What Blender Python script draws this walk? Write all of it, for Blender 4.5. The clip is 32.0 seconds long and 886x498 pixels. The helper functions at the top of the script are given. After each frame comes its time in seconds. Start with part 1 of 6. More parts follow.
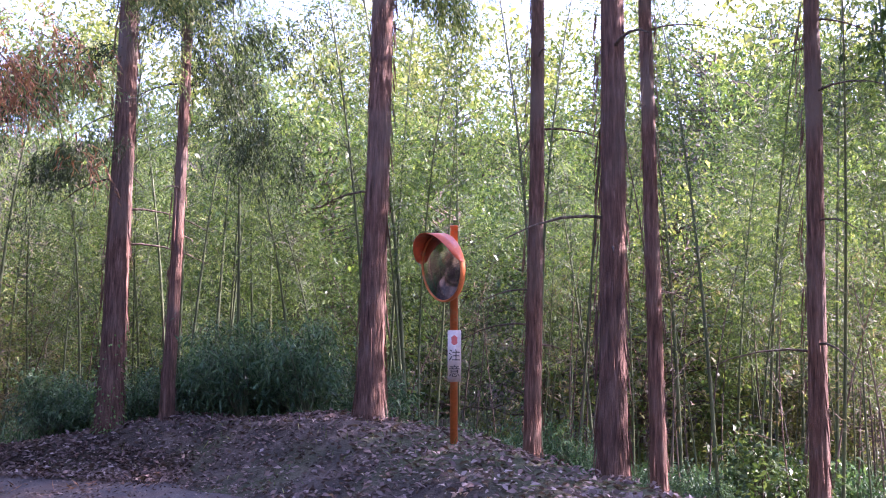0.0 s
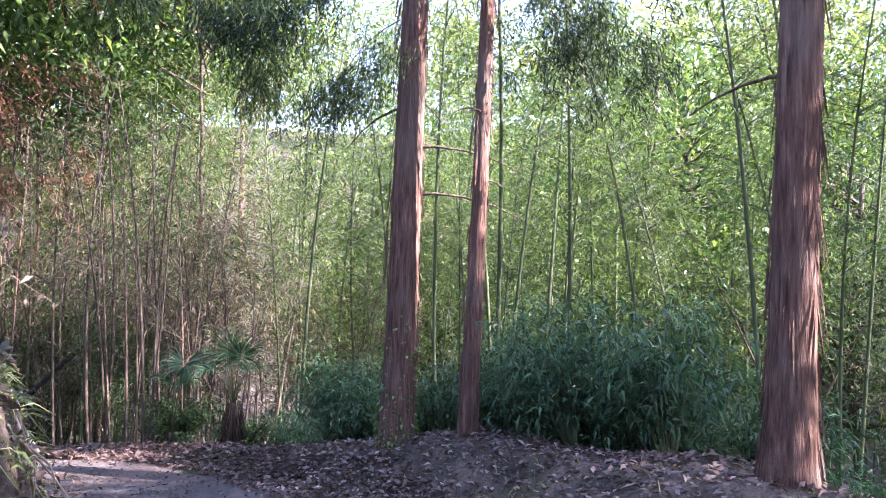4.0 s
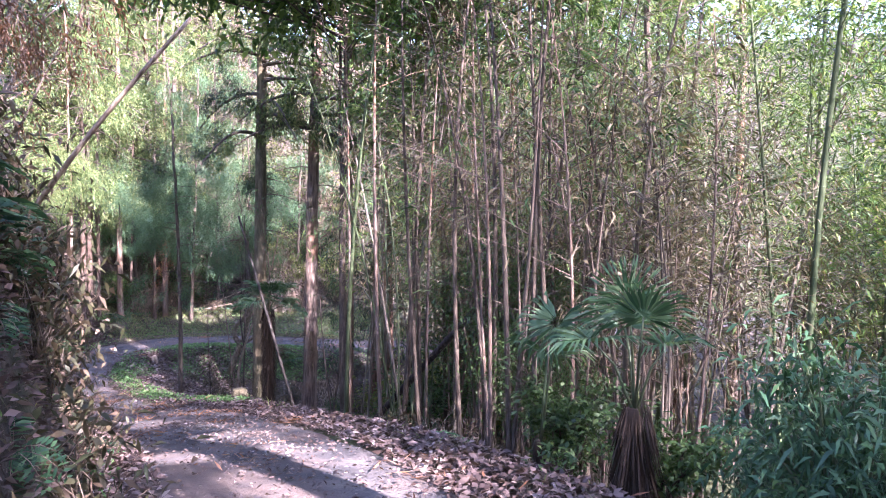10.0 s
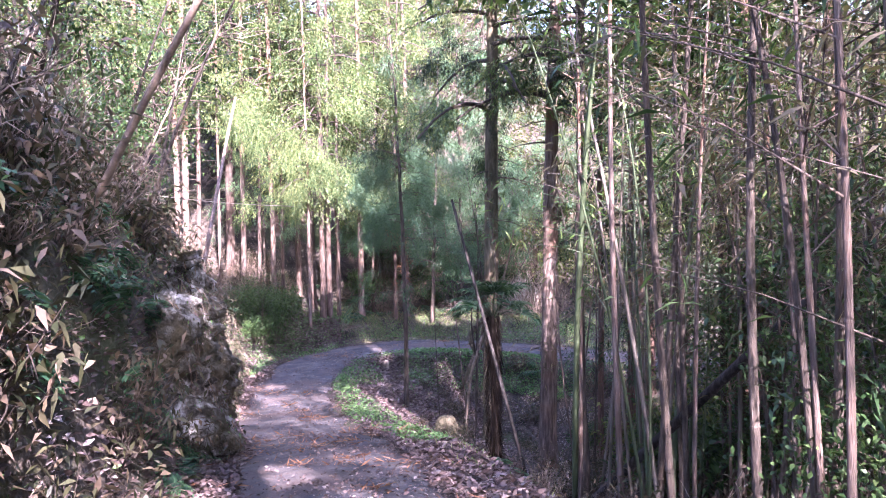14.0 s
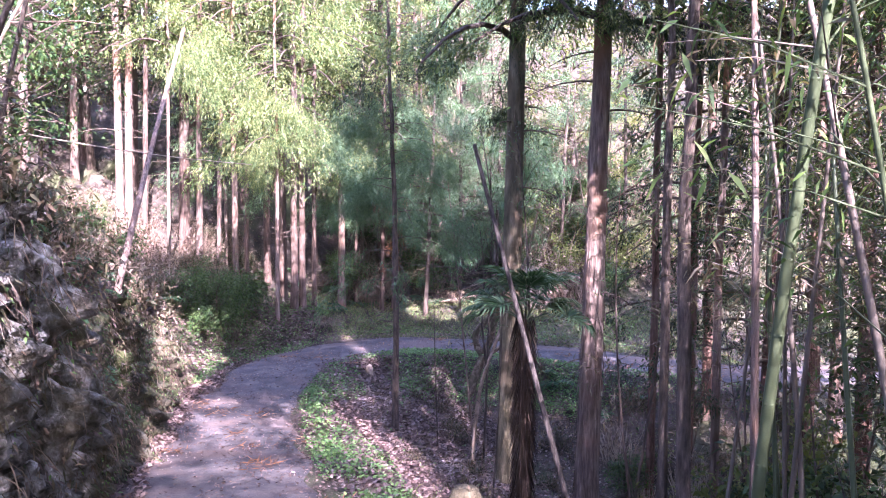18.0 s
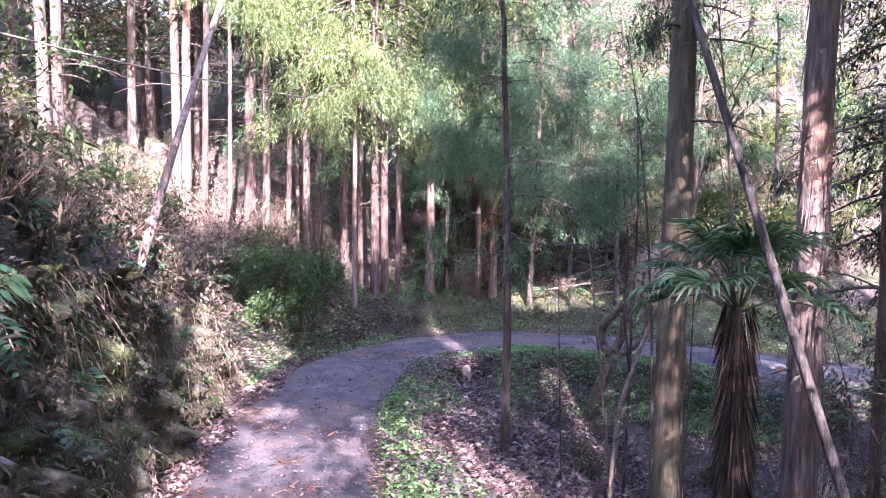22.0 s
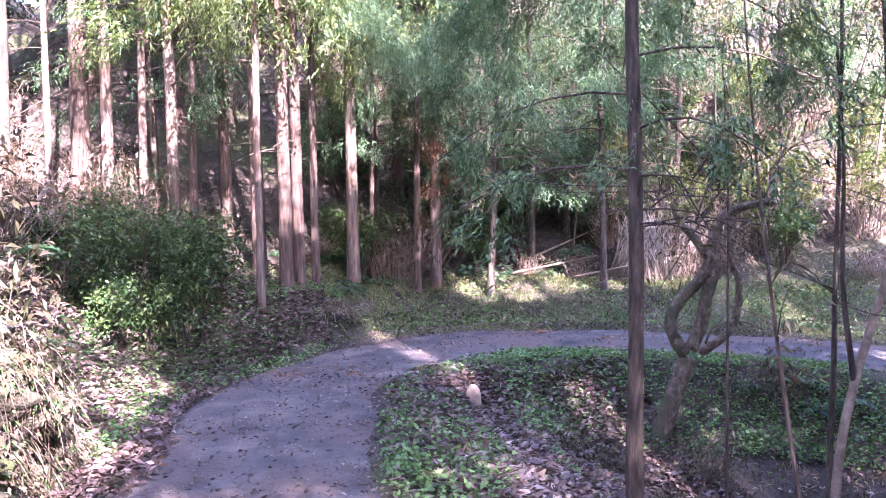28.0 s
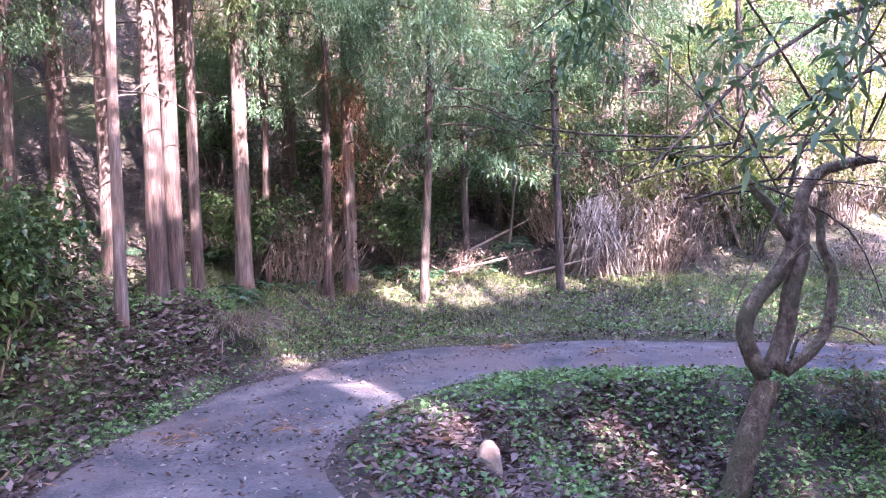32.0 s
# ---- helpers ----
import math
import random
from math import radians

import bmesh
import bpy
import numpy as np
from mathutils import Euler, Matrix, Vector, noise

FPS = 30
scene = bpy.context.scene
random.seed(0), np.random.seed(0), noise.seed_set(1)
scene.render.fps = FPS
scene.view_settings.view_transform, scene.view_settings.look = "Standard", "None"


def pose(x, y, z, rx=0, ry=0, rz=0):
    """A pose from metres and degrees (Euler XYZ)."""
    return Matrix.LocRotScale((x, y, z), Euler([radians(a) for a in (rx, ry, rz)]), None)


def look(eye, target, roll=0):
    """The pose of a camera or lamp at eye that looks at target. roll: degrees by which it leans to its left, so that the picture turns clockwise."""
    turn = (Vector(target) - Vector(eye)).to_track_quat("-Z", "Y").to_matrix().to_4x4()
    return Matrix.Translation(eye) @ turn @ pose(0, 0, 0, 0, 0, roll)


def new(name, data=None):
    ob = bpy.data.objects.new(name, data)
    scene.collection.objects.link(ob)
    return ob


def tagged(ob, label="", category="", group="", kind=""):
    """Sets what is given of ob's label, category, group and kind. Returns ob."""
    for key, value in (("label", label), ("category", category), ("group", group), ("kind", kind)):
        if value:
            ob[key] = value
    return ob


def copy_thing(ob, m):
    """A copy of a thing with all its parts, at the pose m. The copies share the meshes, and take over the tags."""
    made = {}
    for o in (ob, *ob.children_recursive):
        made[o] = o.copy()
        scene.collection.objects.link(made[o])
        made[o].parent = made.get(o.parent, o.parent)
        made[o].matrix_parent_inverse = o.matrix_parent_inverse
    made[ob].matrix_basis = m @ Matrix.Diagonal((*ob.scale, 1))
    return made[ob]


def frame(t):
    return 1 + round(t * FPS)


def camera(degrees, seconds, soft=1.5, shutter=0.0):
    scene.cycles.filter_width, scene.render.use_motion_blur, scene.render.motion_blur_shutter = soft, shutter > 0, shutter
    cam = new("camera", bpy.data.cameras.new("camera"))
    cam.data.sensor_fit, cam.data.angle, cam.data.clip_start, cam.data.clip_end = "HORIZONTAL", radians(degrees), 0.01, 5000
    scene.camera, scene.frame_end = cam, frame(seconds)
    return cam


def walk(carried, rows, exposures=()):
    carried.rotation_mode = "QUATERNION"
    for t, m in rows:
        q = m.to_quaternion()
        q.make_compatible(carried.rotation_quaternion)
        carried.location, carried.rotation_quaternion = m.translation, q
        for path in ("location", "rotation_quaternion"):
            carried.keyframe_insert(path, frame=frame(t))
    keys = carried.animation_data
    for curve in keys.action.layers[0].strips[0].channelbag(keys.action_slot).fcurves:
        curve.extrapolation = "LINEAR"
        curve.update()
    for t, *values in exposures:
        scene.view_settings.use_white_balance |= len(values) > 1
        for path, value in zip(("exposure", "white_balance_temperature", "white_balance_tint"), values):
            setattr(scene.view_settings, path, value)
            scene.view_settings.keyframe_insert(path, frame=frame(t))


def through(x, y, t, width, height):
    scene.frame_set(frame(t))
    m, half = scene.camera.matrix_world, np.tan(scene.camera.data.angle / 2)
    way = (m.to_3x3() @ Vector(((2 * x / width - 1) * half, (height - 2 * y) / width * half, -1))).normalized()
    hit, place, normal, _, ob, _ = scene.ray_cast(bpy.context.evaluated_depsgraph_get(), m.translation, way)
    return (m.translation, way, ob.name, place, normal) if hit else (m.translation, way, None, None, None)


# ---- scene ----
cam = camera(59.4, 32.0, soft=1.0)
PATH = [
    (0, (0.000, 0.000, 1.901), (1.989, -0.165, 2.041), 0.1),
    (0.5, (0.515, -0.130, 1.920), (2.509, -0.177, 2.071), 0.1),
    (1, (1.015, -0.118, 1.885), (3.006, -0.036, 2.051), 0.2),
    (1.5, (1.441, -0.052, 1.853), (3.421, 0.170, 2.033), 0.2),
    (2, (1.886, -0.019, 1.833), (3.842, 0.357, 2.011), 0.5),
    (2.5, (2.292, 0.031, 1.803), (4.210, 0.576, 1.969), 0.6),
    (3, (2.742, 0.139, 1.785), (4.636, 0.765, 1.934), 0.9),
    (3.5, (3.147, 0.293, 1.780), (5.035, 0.939, 1.910), 1.1),
    (5.5, (4.799, 0.689, 1.795), (6.563, 1.629, 1.740), 0.7),
    (6, (5.212, 0.837, 1.785), (6.945, 1.830, 1.695), 0.5),
    (6.5, (5.613, 1.043, 1.766), (7.254, 2.182, 1.665), 0.3),
    (7, (6.013, 1.201, 1.731), (7.588, 2.429, 1.626), 0.3),
    (7.5, (6.425, 1.393, 1.708), (7.960, 2.670, 1.600), 0.4),
    (8, (6.780, 1.575, 1.668), (8.287, 2.885, 1.559), 0.4),
    (8.5, (7.143, 1.818, 1.615), (8.594, 3.189, 1.508), 0.5),
    (9, (7.467, 2.068, 1.596), (8.817, 3.541, 1.492), 0.5),
    (9.5, (7.820, 2.387, 1.538), (9.009, 3.992, 1.441), 0.4),
    (10, (8.085, 2.702, 1.496), (9.127, 4.406, 1.403), 0.5),
    (10.5, (8.334, 3.017, 1.436), (9.288, 4.773, 1.347), 0.6),
    (11, (8.544, 3.334, 1.396), (9.458, 5.111, 1.311), 0.6),
    (11.5, (8.786, 3.651, 1.345), (9.653, 5.452, 1.264), 0.5),
    (12, (8.967, 3.967, 1.286), (9.791, 5.787, 1.207), 0.5),
    (12.5, (9.179, 4.286, 1.251), (9.937, 6.135, 1.170), 0.2),
    (13, (9.385, 4.697, 1.220), (10.011, 6.595, 1.135), -0.3),
    (13.5, (9.583, 5.158, 1.191), (10.088, 7.092, 1.106), -0.7),
    (15.5, (10.480, 7.228, 1.221), (10.781, 9.201, 1.099), 0.4),
    (16, (10.475, 7.748, 1.183), (10.884, 9.701, 1.046), 0.8),
    (16.5, (10.446, 8.257, 1.099), (10.981, 10.180, 0.958), 0.9),
    (17, (10.406, 8.761, 1.031), (10.961, 10.677, 0.890), 0.8),
    (17.5, (10.414, 9.209, 0.957), (10.921, 11.138, 0.818), 0.6),
    (18, (10.390, 9.688, 0.855), (10.840, 11.633, 0.725), 0.6),
    (18.5, (10.390, 10.113, 0.742), (10.826, 12.061, 0.627), 0.6),
    (19, (10.401, 10.577, 0.656), (10.799, 12.534, 0.551), 0.6),
    (19.5, (10.440, 10.977, 0.578), (10.760, 12.948, 0.476), 0.7),
    (20, (10.462, 11.401, 0.505), (10.707, 13.384, 0.400), 0.8),
    (20.5, (10.535, 11.766, 0.440), (10.767, 13.749, 0.323), 0.6),
    (21, (10.579, 12.176, 0.389), (10.827, 14.156, 0.254), 0.5),
    (21.5, (10.617, 12.600, 0.328), (10.868, 14.579, 0.182), 0.5),
    (22, (10.594, 13.067, 0.257), (10.834, 15.046, 0.108), 0.6),
    (22.5, (10.560, 13.467, 0.194), (10.790, 15.448, 0.043), 0.7),
    (23, (10.609, 13.791, 0.115), (10.836, 15.772, -0.041), 0.2),
    (23.5, (10.566, 14.264, 0.033), (10.850, 16.236, -0.138), -0.0),
    (24, (10.437, 14.814, -0.052), (10.775, 16.777, -0.233), 0.1),
    (24.5, (10.320, 15.295, -0.158), (10.695, 17.251, -0.342), -0.1),
    (25, (10.187, 15.789, -0.250), (10.606, 17.736, -0.432), -0.1),
    (25.5, (10.089, 16.210, -0.357), (10.597, 18.137, -0.533), -0.6),
    (27.5, (9.815, 17.864, -0.701), (10.464, 19.752, -0.830), -0.8),
    (28, (9.786, 18.237, -0.724), (10.420, 20.130, -0.850), -0.7),
    (28.5, (9.778, 18.597, -0.755), (10.414, 20.488, -0.883), -0.8),
    (29, (9.748, 18.968, -0.801), (10.412, 20.850, -0.926), -0.8),
    (29.5, (9.720, 19.341, -0.834), (10.415, 21.212, -0.958), -0.7),
    (30, (9.721, 19.749, -0.890), (10.441, 21.611, -1.005), -0.9),
    (30.5, (9.732, 20.140, -0.932), (10.481, 21.991, -1.044), -0.9),
    (31, (9.755, 20.533, -0.976), (10.552, 22.364, -1.089), -0.8),
    (31.5, (9.820, 20.925, -1.019), (10.706, 22.714, -1.138), -1.0),
    (32, (9.866, 21.353, -1.064), (10.852, 23.090, -1.181), -1.0),
]
walk(cam, [(t, look(eye, target, roll)) for t, eye, target, roll in PATH], [(0, 3.3, 6100, 52), (1.5, 3.35, 6300, 49), (3, 3.6, 6150, 36), (6, 4.0, 6050, 34), (9, 3.95, 5900, 37), (12, 4.03, 5700, 40), (17, 4.1, 5750, 47), (24, 4.1, 5750, 44), (28, 4.5, 5850, 48), (32, 4.75, 5900, 49)])

# world and sun
SUN_EL, SUN_AZ = 33.0, 174.0   # degrees above the ground, clockwise from +y
world = bpy.data.worlds.new("world")
scene.world = world
world.use_nodes = True
wn = world.node_tree.nodes
sky = wn.new("ShaderNodeTexSky")
sky.sky_type = "NISHITA"
sky.sun_disc = False
sky.sun_elevation, sky.sun_rotation = radians(SUN_EL), radians(SUN_AZ)
world.node_tree.links.new(sky.outputs[0], wn["Background"].inputs[0])
wn["Background"].inputs[1].default_value = 0.135
sun_way = Vector((math.sin(radians(SUN_AZ)) * math.cos(radians(SUN_EL)), math.cos(radians(SUN_AZ)) * math.cos(radians(SUN_EL)), math.sin(radians(SUN_EL))))
sun = new("sun", bpy.data.lights.new("sun", "SUN"))
sun.data.energy, sun.data.angle, sun.data.color = 3.6, radians(0.5), (1.0, 0.95, 0.87)
sun.matrix_world = look(sun_way * 60, (0, 0, 0))

rng = np.random.default_rng(7)


# ---------------------------------------------------------------- materials
def shader(name):
    m = bpy.data.materials.new(name)
    m.use_nodes = True
    nt = m.node_tree
    return m, nt, nt.nodes["Principled BSDF"]


def ramp(nt, fac, stops):
    r = nt.nodes.new("ShaderNodeValToRGB")
    el = r.color_ramp.elements
    while len(el) < len(stops):
        el.new(0.5)
    for e, (p, c) in zip(el, stops):
        e.position, e.color = p, (*c, 1)
    nt.links.new(fac, r.inputs[0])
    return r.outputs[0]


def mixed(nt, fac, a, b, mode="MIX"):
    n = nt.nodes.new("ShaderNodeMix")
    n.data_type, n.blend_type = "RGBA", mode
    for sock, v in ((n.inputs[0], fac), (n.inputs[6], a), (n.inputs[7], b)):
        if isinstance(v, (int, float)):
            sock.default_value = v
        elif isinstance(v, tuple):
            sock.default_value = (*v, 1)
        else:
            nt.links.new(v, sock)
    return n.outputs[2]


def noise_of(nt, scale, stretch=(1, 1, 1), detail=5, rough=0.6, space="Object"):
    tc = nt.nodes.new("ShaderNodeTexCoord")
    mp = nt.nodes.new("ShaderNodeMapping")
    mp.inputs["Scale"].default_value = stretch
    n = nt.nodes.new("ShaderNodeTexNoise")
    n.inputs["Scale"].default_value = scale
    n.inputs["Detail"].default_value = detail
    n.inputs["Roughness"].default_value = rough
    nt.links.new(tc.outputs[space], mp.inputs[0])
    nt.links.new(mp.outputs[0], n.inputs[0])
    return n.outputs["Fac"]


def bump(nt, bsdf, height, strength=0.5, distance=0.02):
    b = nt.nodes.new("ShaderNodeBump")
    b.inputs["Strength"].default_value = strength
    b.inputs["Distance"].default_value = distance
    nt.links.new(height, b.inputs["Height"])
    nt.links.new(b.outputs[0], bsdf.inputs["Normal"])


def leaf_mat(name, stops, through=0.45, rough=0.5):
    """Leaves: each one its own tint, light comes through them."""
    m, nt, b = shader(name)
    g = nt.nodes.new("ShaderNodeNewGeometry")
    n = noise_of(nt, 0.55, detail=2)
    mth = nt.nodes.new("ShaderNodeMath")
    mth.operation = "MULTIPLY_ADD"
    nt.links.new(n, mth.inputs[0])
    mth.inputs[1].default_value = 0.7
    ma = nt.nodes.new("ShaderNodeMath")
    ma.operation = "MULTIPLY_ADD"
    nt.links.new(g.outputs["Random Per Island"], ma.inputs[0])
    ma.inputs[1].default_value, ma.inputs[2].default_value = 0.75, -0.22
    nt.links.new(ma.outputs[0], mth.inputs[2])
    col = ramp(nt, mth.outputs[0], stops)
    nt.links.new(col, b.inputs["Base Color"])
    b.inputs["Roughness"].default_value = rough
    b.inputs["Specular IOR Level"].default_value = 0.25
    tr = nt.nodes.new("ShaderNodeBsdfTranslucent")
    warm = mixed(nt, 1.0, col, (1.15, 1.2, 0.6), "MULTIPLY")
    nt.links.new(warm, tr.inputs[0])
    mx = nt.nodes.new("ShaderNodeMixShader")
    mx.inputs[0].default_value = through
    nt.links.new(b.outputs[0], mx.inputs[1])
    nt.links.new(tr.outputs[0], mx.inputs[2])
    nt.links.new(mx.outputs[0], nt.nodes["Material Output"].inputs[0])
    return m


def rough_mat(name, stops, scale=6.0, stretch=(1, 1, 1), rough=0.9, relief=0.5, depth=0.02, fine=40.0, fine_stretch=(1, 1, 1), big=None):
    m, nt, b = shader(name)
    a = noise_of(nt, scale, stretch)
    f = noise_of(nt, fine, fine_stretch, 4)
    col = ramp(nt, a, stops)
    col = mixed(nt, 0.55, col, ramp(nt, f, [(0.3, (0.55, 0.55, 0.55)), (0.7, (1.35, 1.35, 1.35))]), "MULTIPLY")
    if big:
        col = mixed(nt, ramp(nt, noise_of(nt, big[0], detail=3), [(0.48, (0, 0, 0)), (0.62, (1, 1, 1))]), col, big[1])
    nt.links.new(col, b.inputs["Base Color"])
    b.inputs["Roughness"].default_value = rough
    b.inputs["Specular IOR Level"].default_value = 0.25
    s = nt.nodes.new("ShaderNodeMath")
    s.operation = "ADD"
    nt.links.new(a, s.inputs[0])
    nt.links.new(f, s.inputs[1])
    bump(nt, b, s.outputs[0], relief, depth)
    return m


M = {}
M["road"] = rough_mat("road_dirt", [(0.3, (0.045, 0.042, 0.044)), (0.5, (0.088, 0.078, 0.076)), (0.7, (0.165, 0.135, 0.12))], 2.2, rough=0.95, relief=0.8, depth=0.02, fine=34, big=(0.8, (0.12, 0.088, 0.075)))
M["soil"] = rough_mat("forest_floor", [(0.3, (0.027, 0.021, 0.017)), (0.5, (0.064, 0.05, 0.039)), (0.68, (0.135, 0.102, 0.08))], 2.2, rough=0.95, relief=0.9, depth=0.05, fine=22, big=(0.45, (0.06, 0.068, 0.03)))
M["bark_cedar"] = rough_mat("cedar_bark", [(0.3, (0.05, 0.026, 0.019)), (0.5, (0.13, 0.07, 0.05)), (0.7, (0.24, 0.145, 0.105))], 5, (6, 6, 0.7), 0.9, 0.9, 0.03, 22, (5, 5, 0.35), big=(0.7, (0.16, 0.12, 0.095)))
M["bark_pale"] = rough_mat("pale_cedar_bark", [(0.3, (0.06, 0.042, 0.034)), (0.5, (0.145, 0.105, 0.084)), (0.7, (0.26, 0.2, 0.16))], 5, (5, 5, 0.6), 0.9, 0.8, 0.02, 20, (5, 5, 0.35), big=(0.5, (0.22, 0.12, 0.07)))
M["bark_moss"] = rough_mat("mossy_bark", [(0.3, (0.045, 0.038, 0.024)), (0.5, (0.115, 0.098, 0.058)), (0.7, (0.23, 0.19, 0.12))], 4, (3, 3, 0.6), 0.95, 0.9, 0.03, 25, (4, 4, 0.5), big=(1.1, (0.13, 0.095, 0.06)))
M["bark_grove"] = rough_mat("grove_bark", [(0.3, (0.042, 0.028, 0.022)), (0.5, (0.1, 0.066, 0.05)), (0.7, (0.19, 0.13, 0.1))], 5, (6, 6, 0.7), 0.9, 0.9, 0.03, 22, (5, 5, 0.35), big=(0.7, (0.14, 0.11, 0.09)))
M["bark_dark"] = rough_mat("dark_bark", [(0.3, (0.035, 0.025, 0.02)), (0.5, (0.085, 0.065, 0.05)), (0.7, (0.16, 0.12, 0.09))], 6, (4, 4, 0.8), 0.9, 0.8, 0.02, 30, (3, 3, 0.6))
M["bark_knotty"] = rough_mat("knotty_brown_bark", [(0.3, (0.06, 0.042, 0.028)), (0.5, (0.15, 0.11, 0.075)), (0.7, (0.3, 0.23, 0.165))], 9, (2, 2, 1.4), 0.92, 1.0, 0.03, 36, (2, 2, 1), big=(3.0, (0.11, 0.105, 0.06)))
M["bark_wet"] = rough_mat("weathered_dead_bark", [(0.3, (0.018, 0.015, 0.013)), (0.5, (0.045, 0.037, 0.032)), (0.7, (0.1, 0.085, 0.075))], 6, (4, 4, 0.8), 0.9, 0.8, 0.02, 30, (3, 3, 0.6))
M["twig"] = rough_mat("dry_twig", [(0.3, (0.13, 0.09, 0.065)), (0.6, (0.3, 0.225, 0.165))], 8, (1, 1, 1), 0.85, 0.3, 0.01, 40)
M["twig_pale"] = rough_mat("pale_twig", [(0.3, (0.22, 0.175, 0.13)), (0.6, (0.42, 0.35, 0.27))], 8, (1, 1, 1), 0.8, 0.3, 0.01, 40)
M["culm"] = rough_mat("green_bamboo", [(0.3, (0.04, 0.058, 0.028)), (0.55, (0.095, 0.12, 0.06)), (0.75, (0.2, 0.21, 0.13))], 1.2, (1, 1, 0.4), 0.45, 0.15, 0.004, 18, (1, 1, 0.2))
M["culm_dry"] = rough_mat("dry_bamboo", [(0.3, (0.07, 0.055, 0.042)), (0.55, (0.17, 0.14, 0.11)), (0.75, (0.34, 0.29, 0.24))], 1.5, (1, 1, 0.4), 0.6, 0.2, 0.004, 18, (1, 1, 0.2))
M["rock"] = rough_mat("weathered_rock", [(0.4, (0.03, 0.026, 0.018)), (0.47, (0.12, 0.108, 0.085)), (0.55, (0.29, 0.28, 0.25)), (0.66, (0.52, 0.51, 0.48))], 7.5, (1, 1, 0.75), 0.95, 1.0, 0.1, 34, (1, 1, 1), big=(1.1, (0.12, 0.1, 0.055)))
M["rock_dark"] = rough_mat("mossy_rock", [(0.36, (0.035, 0.03, 0.02)), (0.52, (0.085, 0.075, 0.05)), (0.68, (0.2, 0.18, 0.135))], 2.6, (1, 1, 0.8), 0.95, 1.0, 0.08, 14, (1, 1, 1), big=(1.0, (0.06, 0.07, 0.025)))
M["leaf_bamboo"] = leaf_mat("bamboo_leaf", [(0.05, (0.022, 0.05, 0.018)), (0.45, (0.07, 0.13, 0.04)), (0.7, (0.14, 0.215, 0.062)), (0.95, (0.28, 0.34, 0.12))], 0.45)
M["leaf_bamboo_dry"] = leaf_mat("dry_bamboo_leaf", [(0.1, (0.07, 0.062, 0.036)), (0.5, (0.15, 0.125, 0.08)), (0.9, (0.3, 0.24, 0.165))], 0.4)
M["leaf_cedar"] = leaf_mat("cedar_needles", [(0.05, (0.026, 0.056, 0.024)), (0.5, (0.115, 0.17, 0.065)), (0.9, (0.32, 0.34, 0.15))], 0.45)
# Shade is put into this colour: a darker copy of the cedar needles.
M["leaf_cedar_shaded"] = leaf_mat("shaded_cedar_needles", [(0.1, (0.012, 0.026, 0.012)), (0.5, (0.03, 0.055, 0.024)), (0.9, (0.06, 0.085, 0.035))], 0.25)
M["leaf_cypress"] = leaf_mat("cypress_sprays", [(0.1, (0.04, 0.085, 0.05)), (0.5, (0.095, 0.165, 0.088)), (0.9, (0.18, 0.26, 0.13))], 0.35)
M["leaf_rust"] = leaf_mat("withered_needles", [(0.1, (0.1, 0.045, 0.025)), (0.5, (0.23, 0.11, 0.06)), (0.9, (0.38, 0.2, 0.12))], 0.3)
M["leaf_shrub"] = leaf_mat("shrub_leaf", [(0.1, (0.02, 0.045, 0.016)), (0.5, (0.05, 0.095, 0.03)), (0.9, (0.12, 0.17, 0.06))], 0.3, 0.35)
M["leaf_light"] = leaf_mat("light_leaf", [(0.1, (0.07, 0.095, 0.028)), (0.5, (0.15, 0.178, 0.062)), (0.9, (0.29, 0.295, 0.135))], 0.5)
M["leaf_sasa"] = leaf_mat("dwarf_bamboo_leaf", [(0.1, (0.02, 0.055, 0.03)), (0.5, (0.05, 0.115, 0.058)), (0.9, (0.12, 0.21, 0.1))], 0.35, 0.4)
M["leaf_palm"] = leaf_mat("palm_leaf", [(0.1, (0.022, 0.058, 0.028)), (0.5, (0.06, 0.12, 0.06)), (0.9, (0.16, 0.23, 0.13))], 0.4, 0.35)
M["leaf_herb"] = leaf_mat("herb_leaf", [(0.1, (0.045, 0.1, 0.035)), (0.5, (0.105, 0.2, 0.068)), (0.9, (0.2, 0.31, 0.115))], 0.3, 0.65)
M["grass"] = leaf_mat("grass_blade", [(0.1, (0.075, 0.11, 0.035)), (0.5, (0.17, 0.22, 0.08)), (0.9, (0.36, 0.34, 0.18))], 0.4)
M["litter"] = leaf_mat("fallen_leaf", [(0.05, (0.05, 0.032, 0.029)), (0.45, (0.12, 0.08, 0.07)), (0.75, (0.2, 0.143, 0.127)), (0.95, (0.34, 0.275, 0.255))], 0.15, 0.6)
M["undergrowth"] = leaf_mat("withered_undergrowth", [(0.1, (0.03, 0.036, 0.016)), (0.45, (0.075, 0.07, 0.036)), (0.7, (0.14, 0.098, 0.066)), (0.95, (0.28, 0.2, 0.15))], 0.25)
M["fibre"] = leaf_mat("palm_fibre", [(0.1, (0.012, 0.008, 0.006)), (0.5, (0.032, 0.021, 0.015)), (0.9, (0.085, 0.058, 0.04))], 0.1, 0.8)
M["brush"] = leaf_mat("dry_brush", [(0.1, (0.055, 0.038, 0.028)), (0.5, (0.14, 0.102, 0.076)), (0.9, (0.3, 0.235, 0.18))], 0.3)


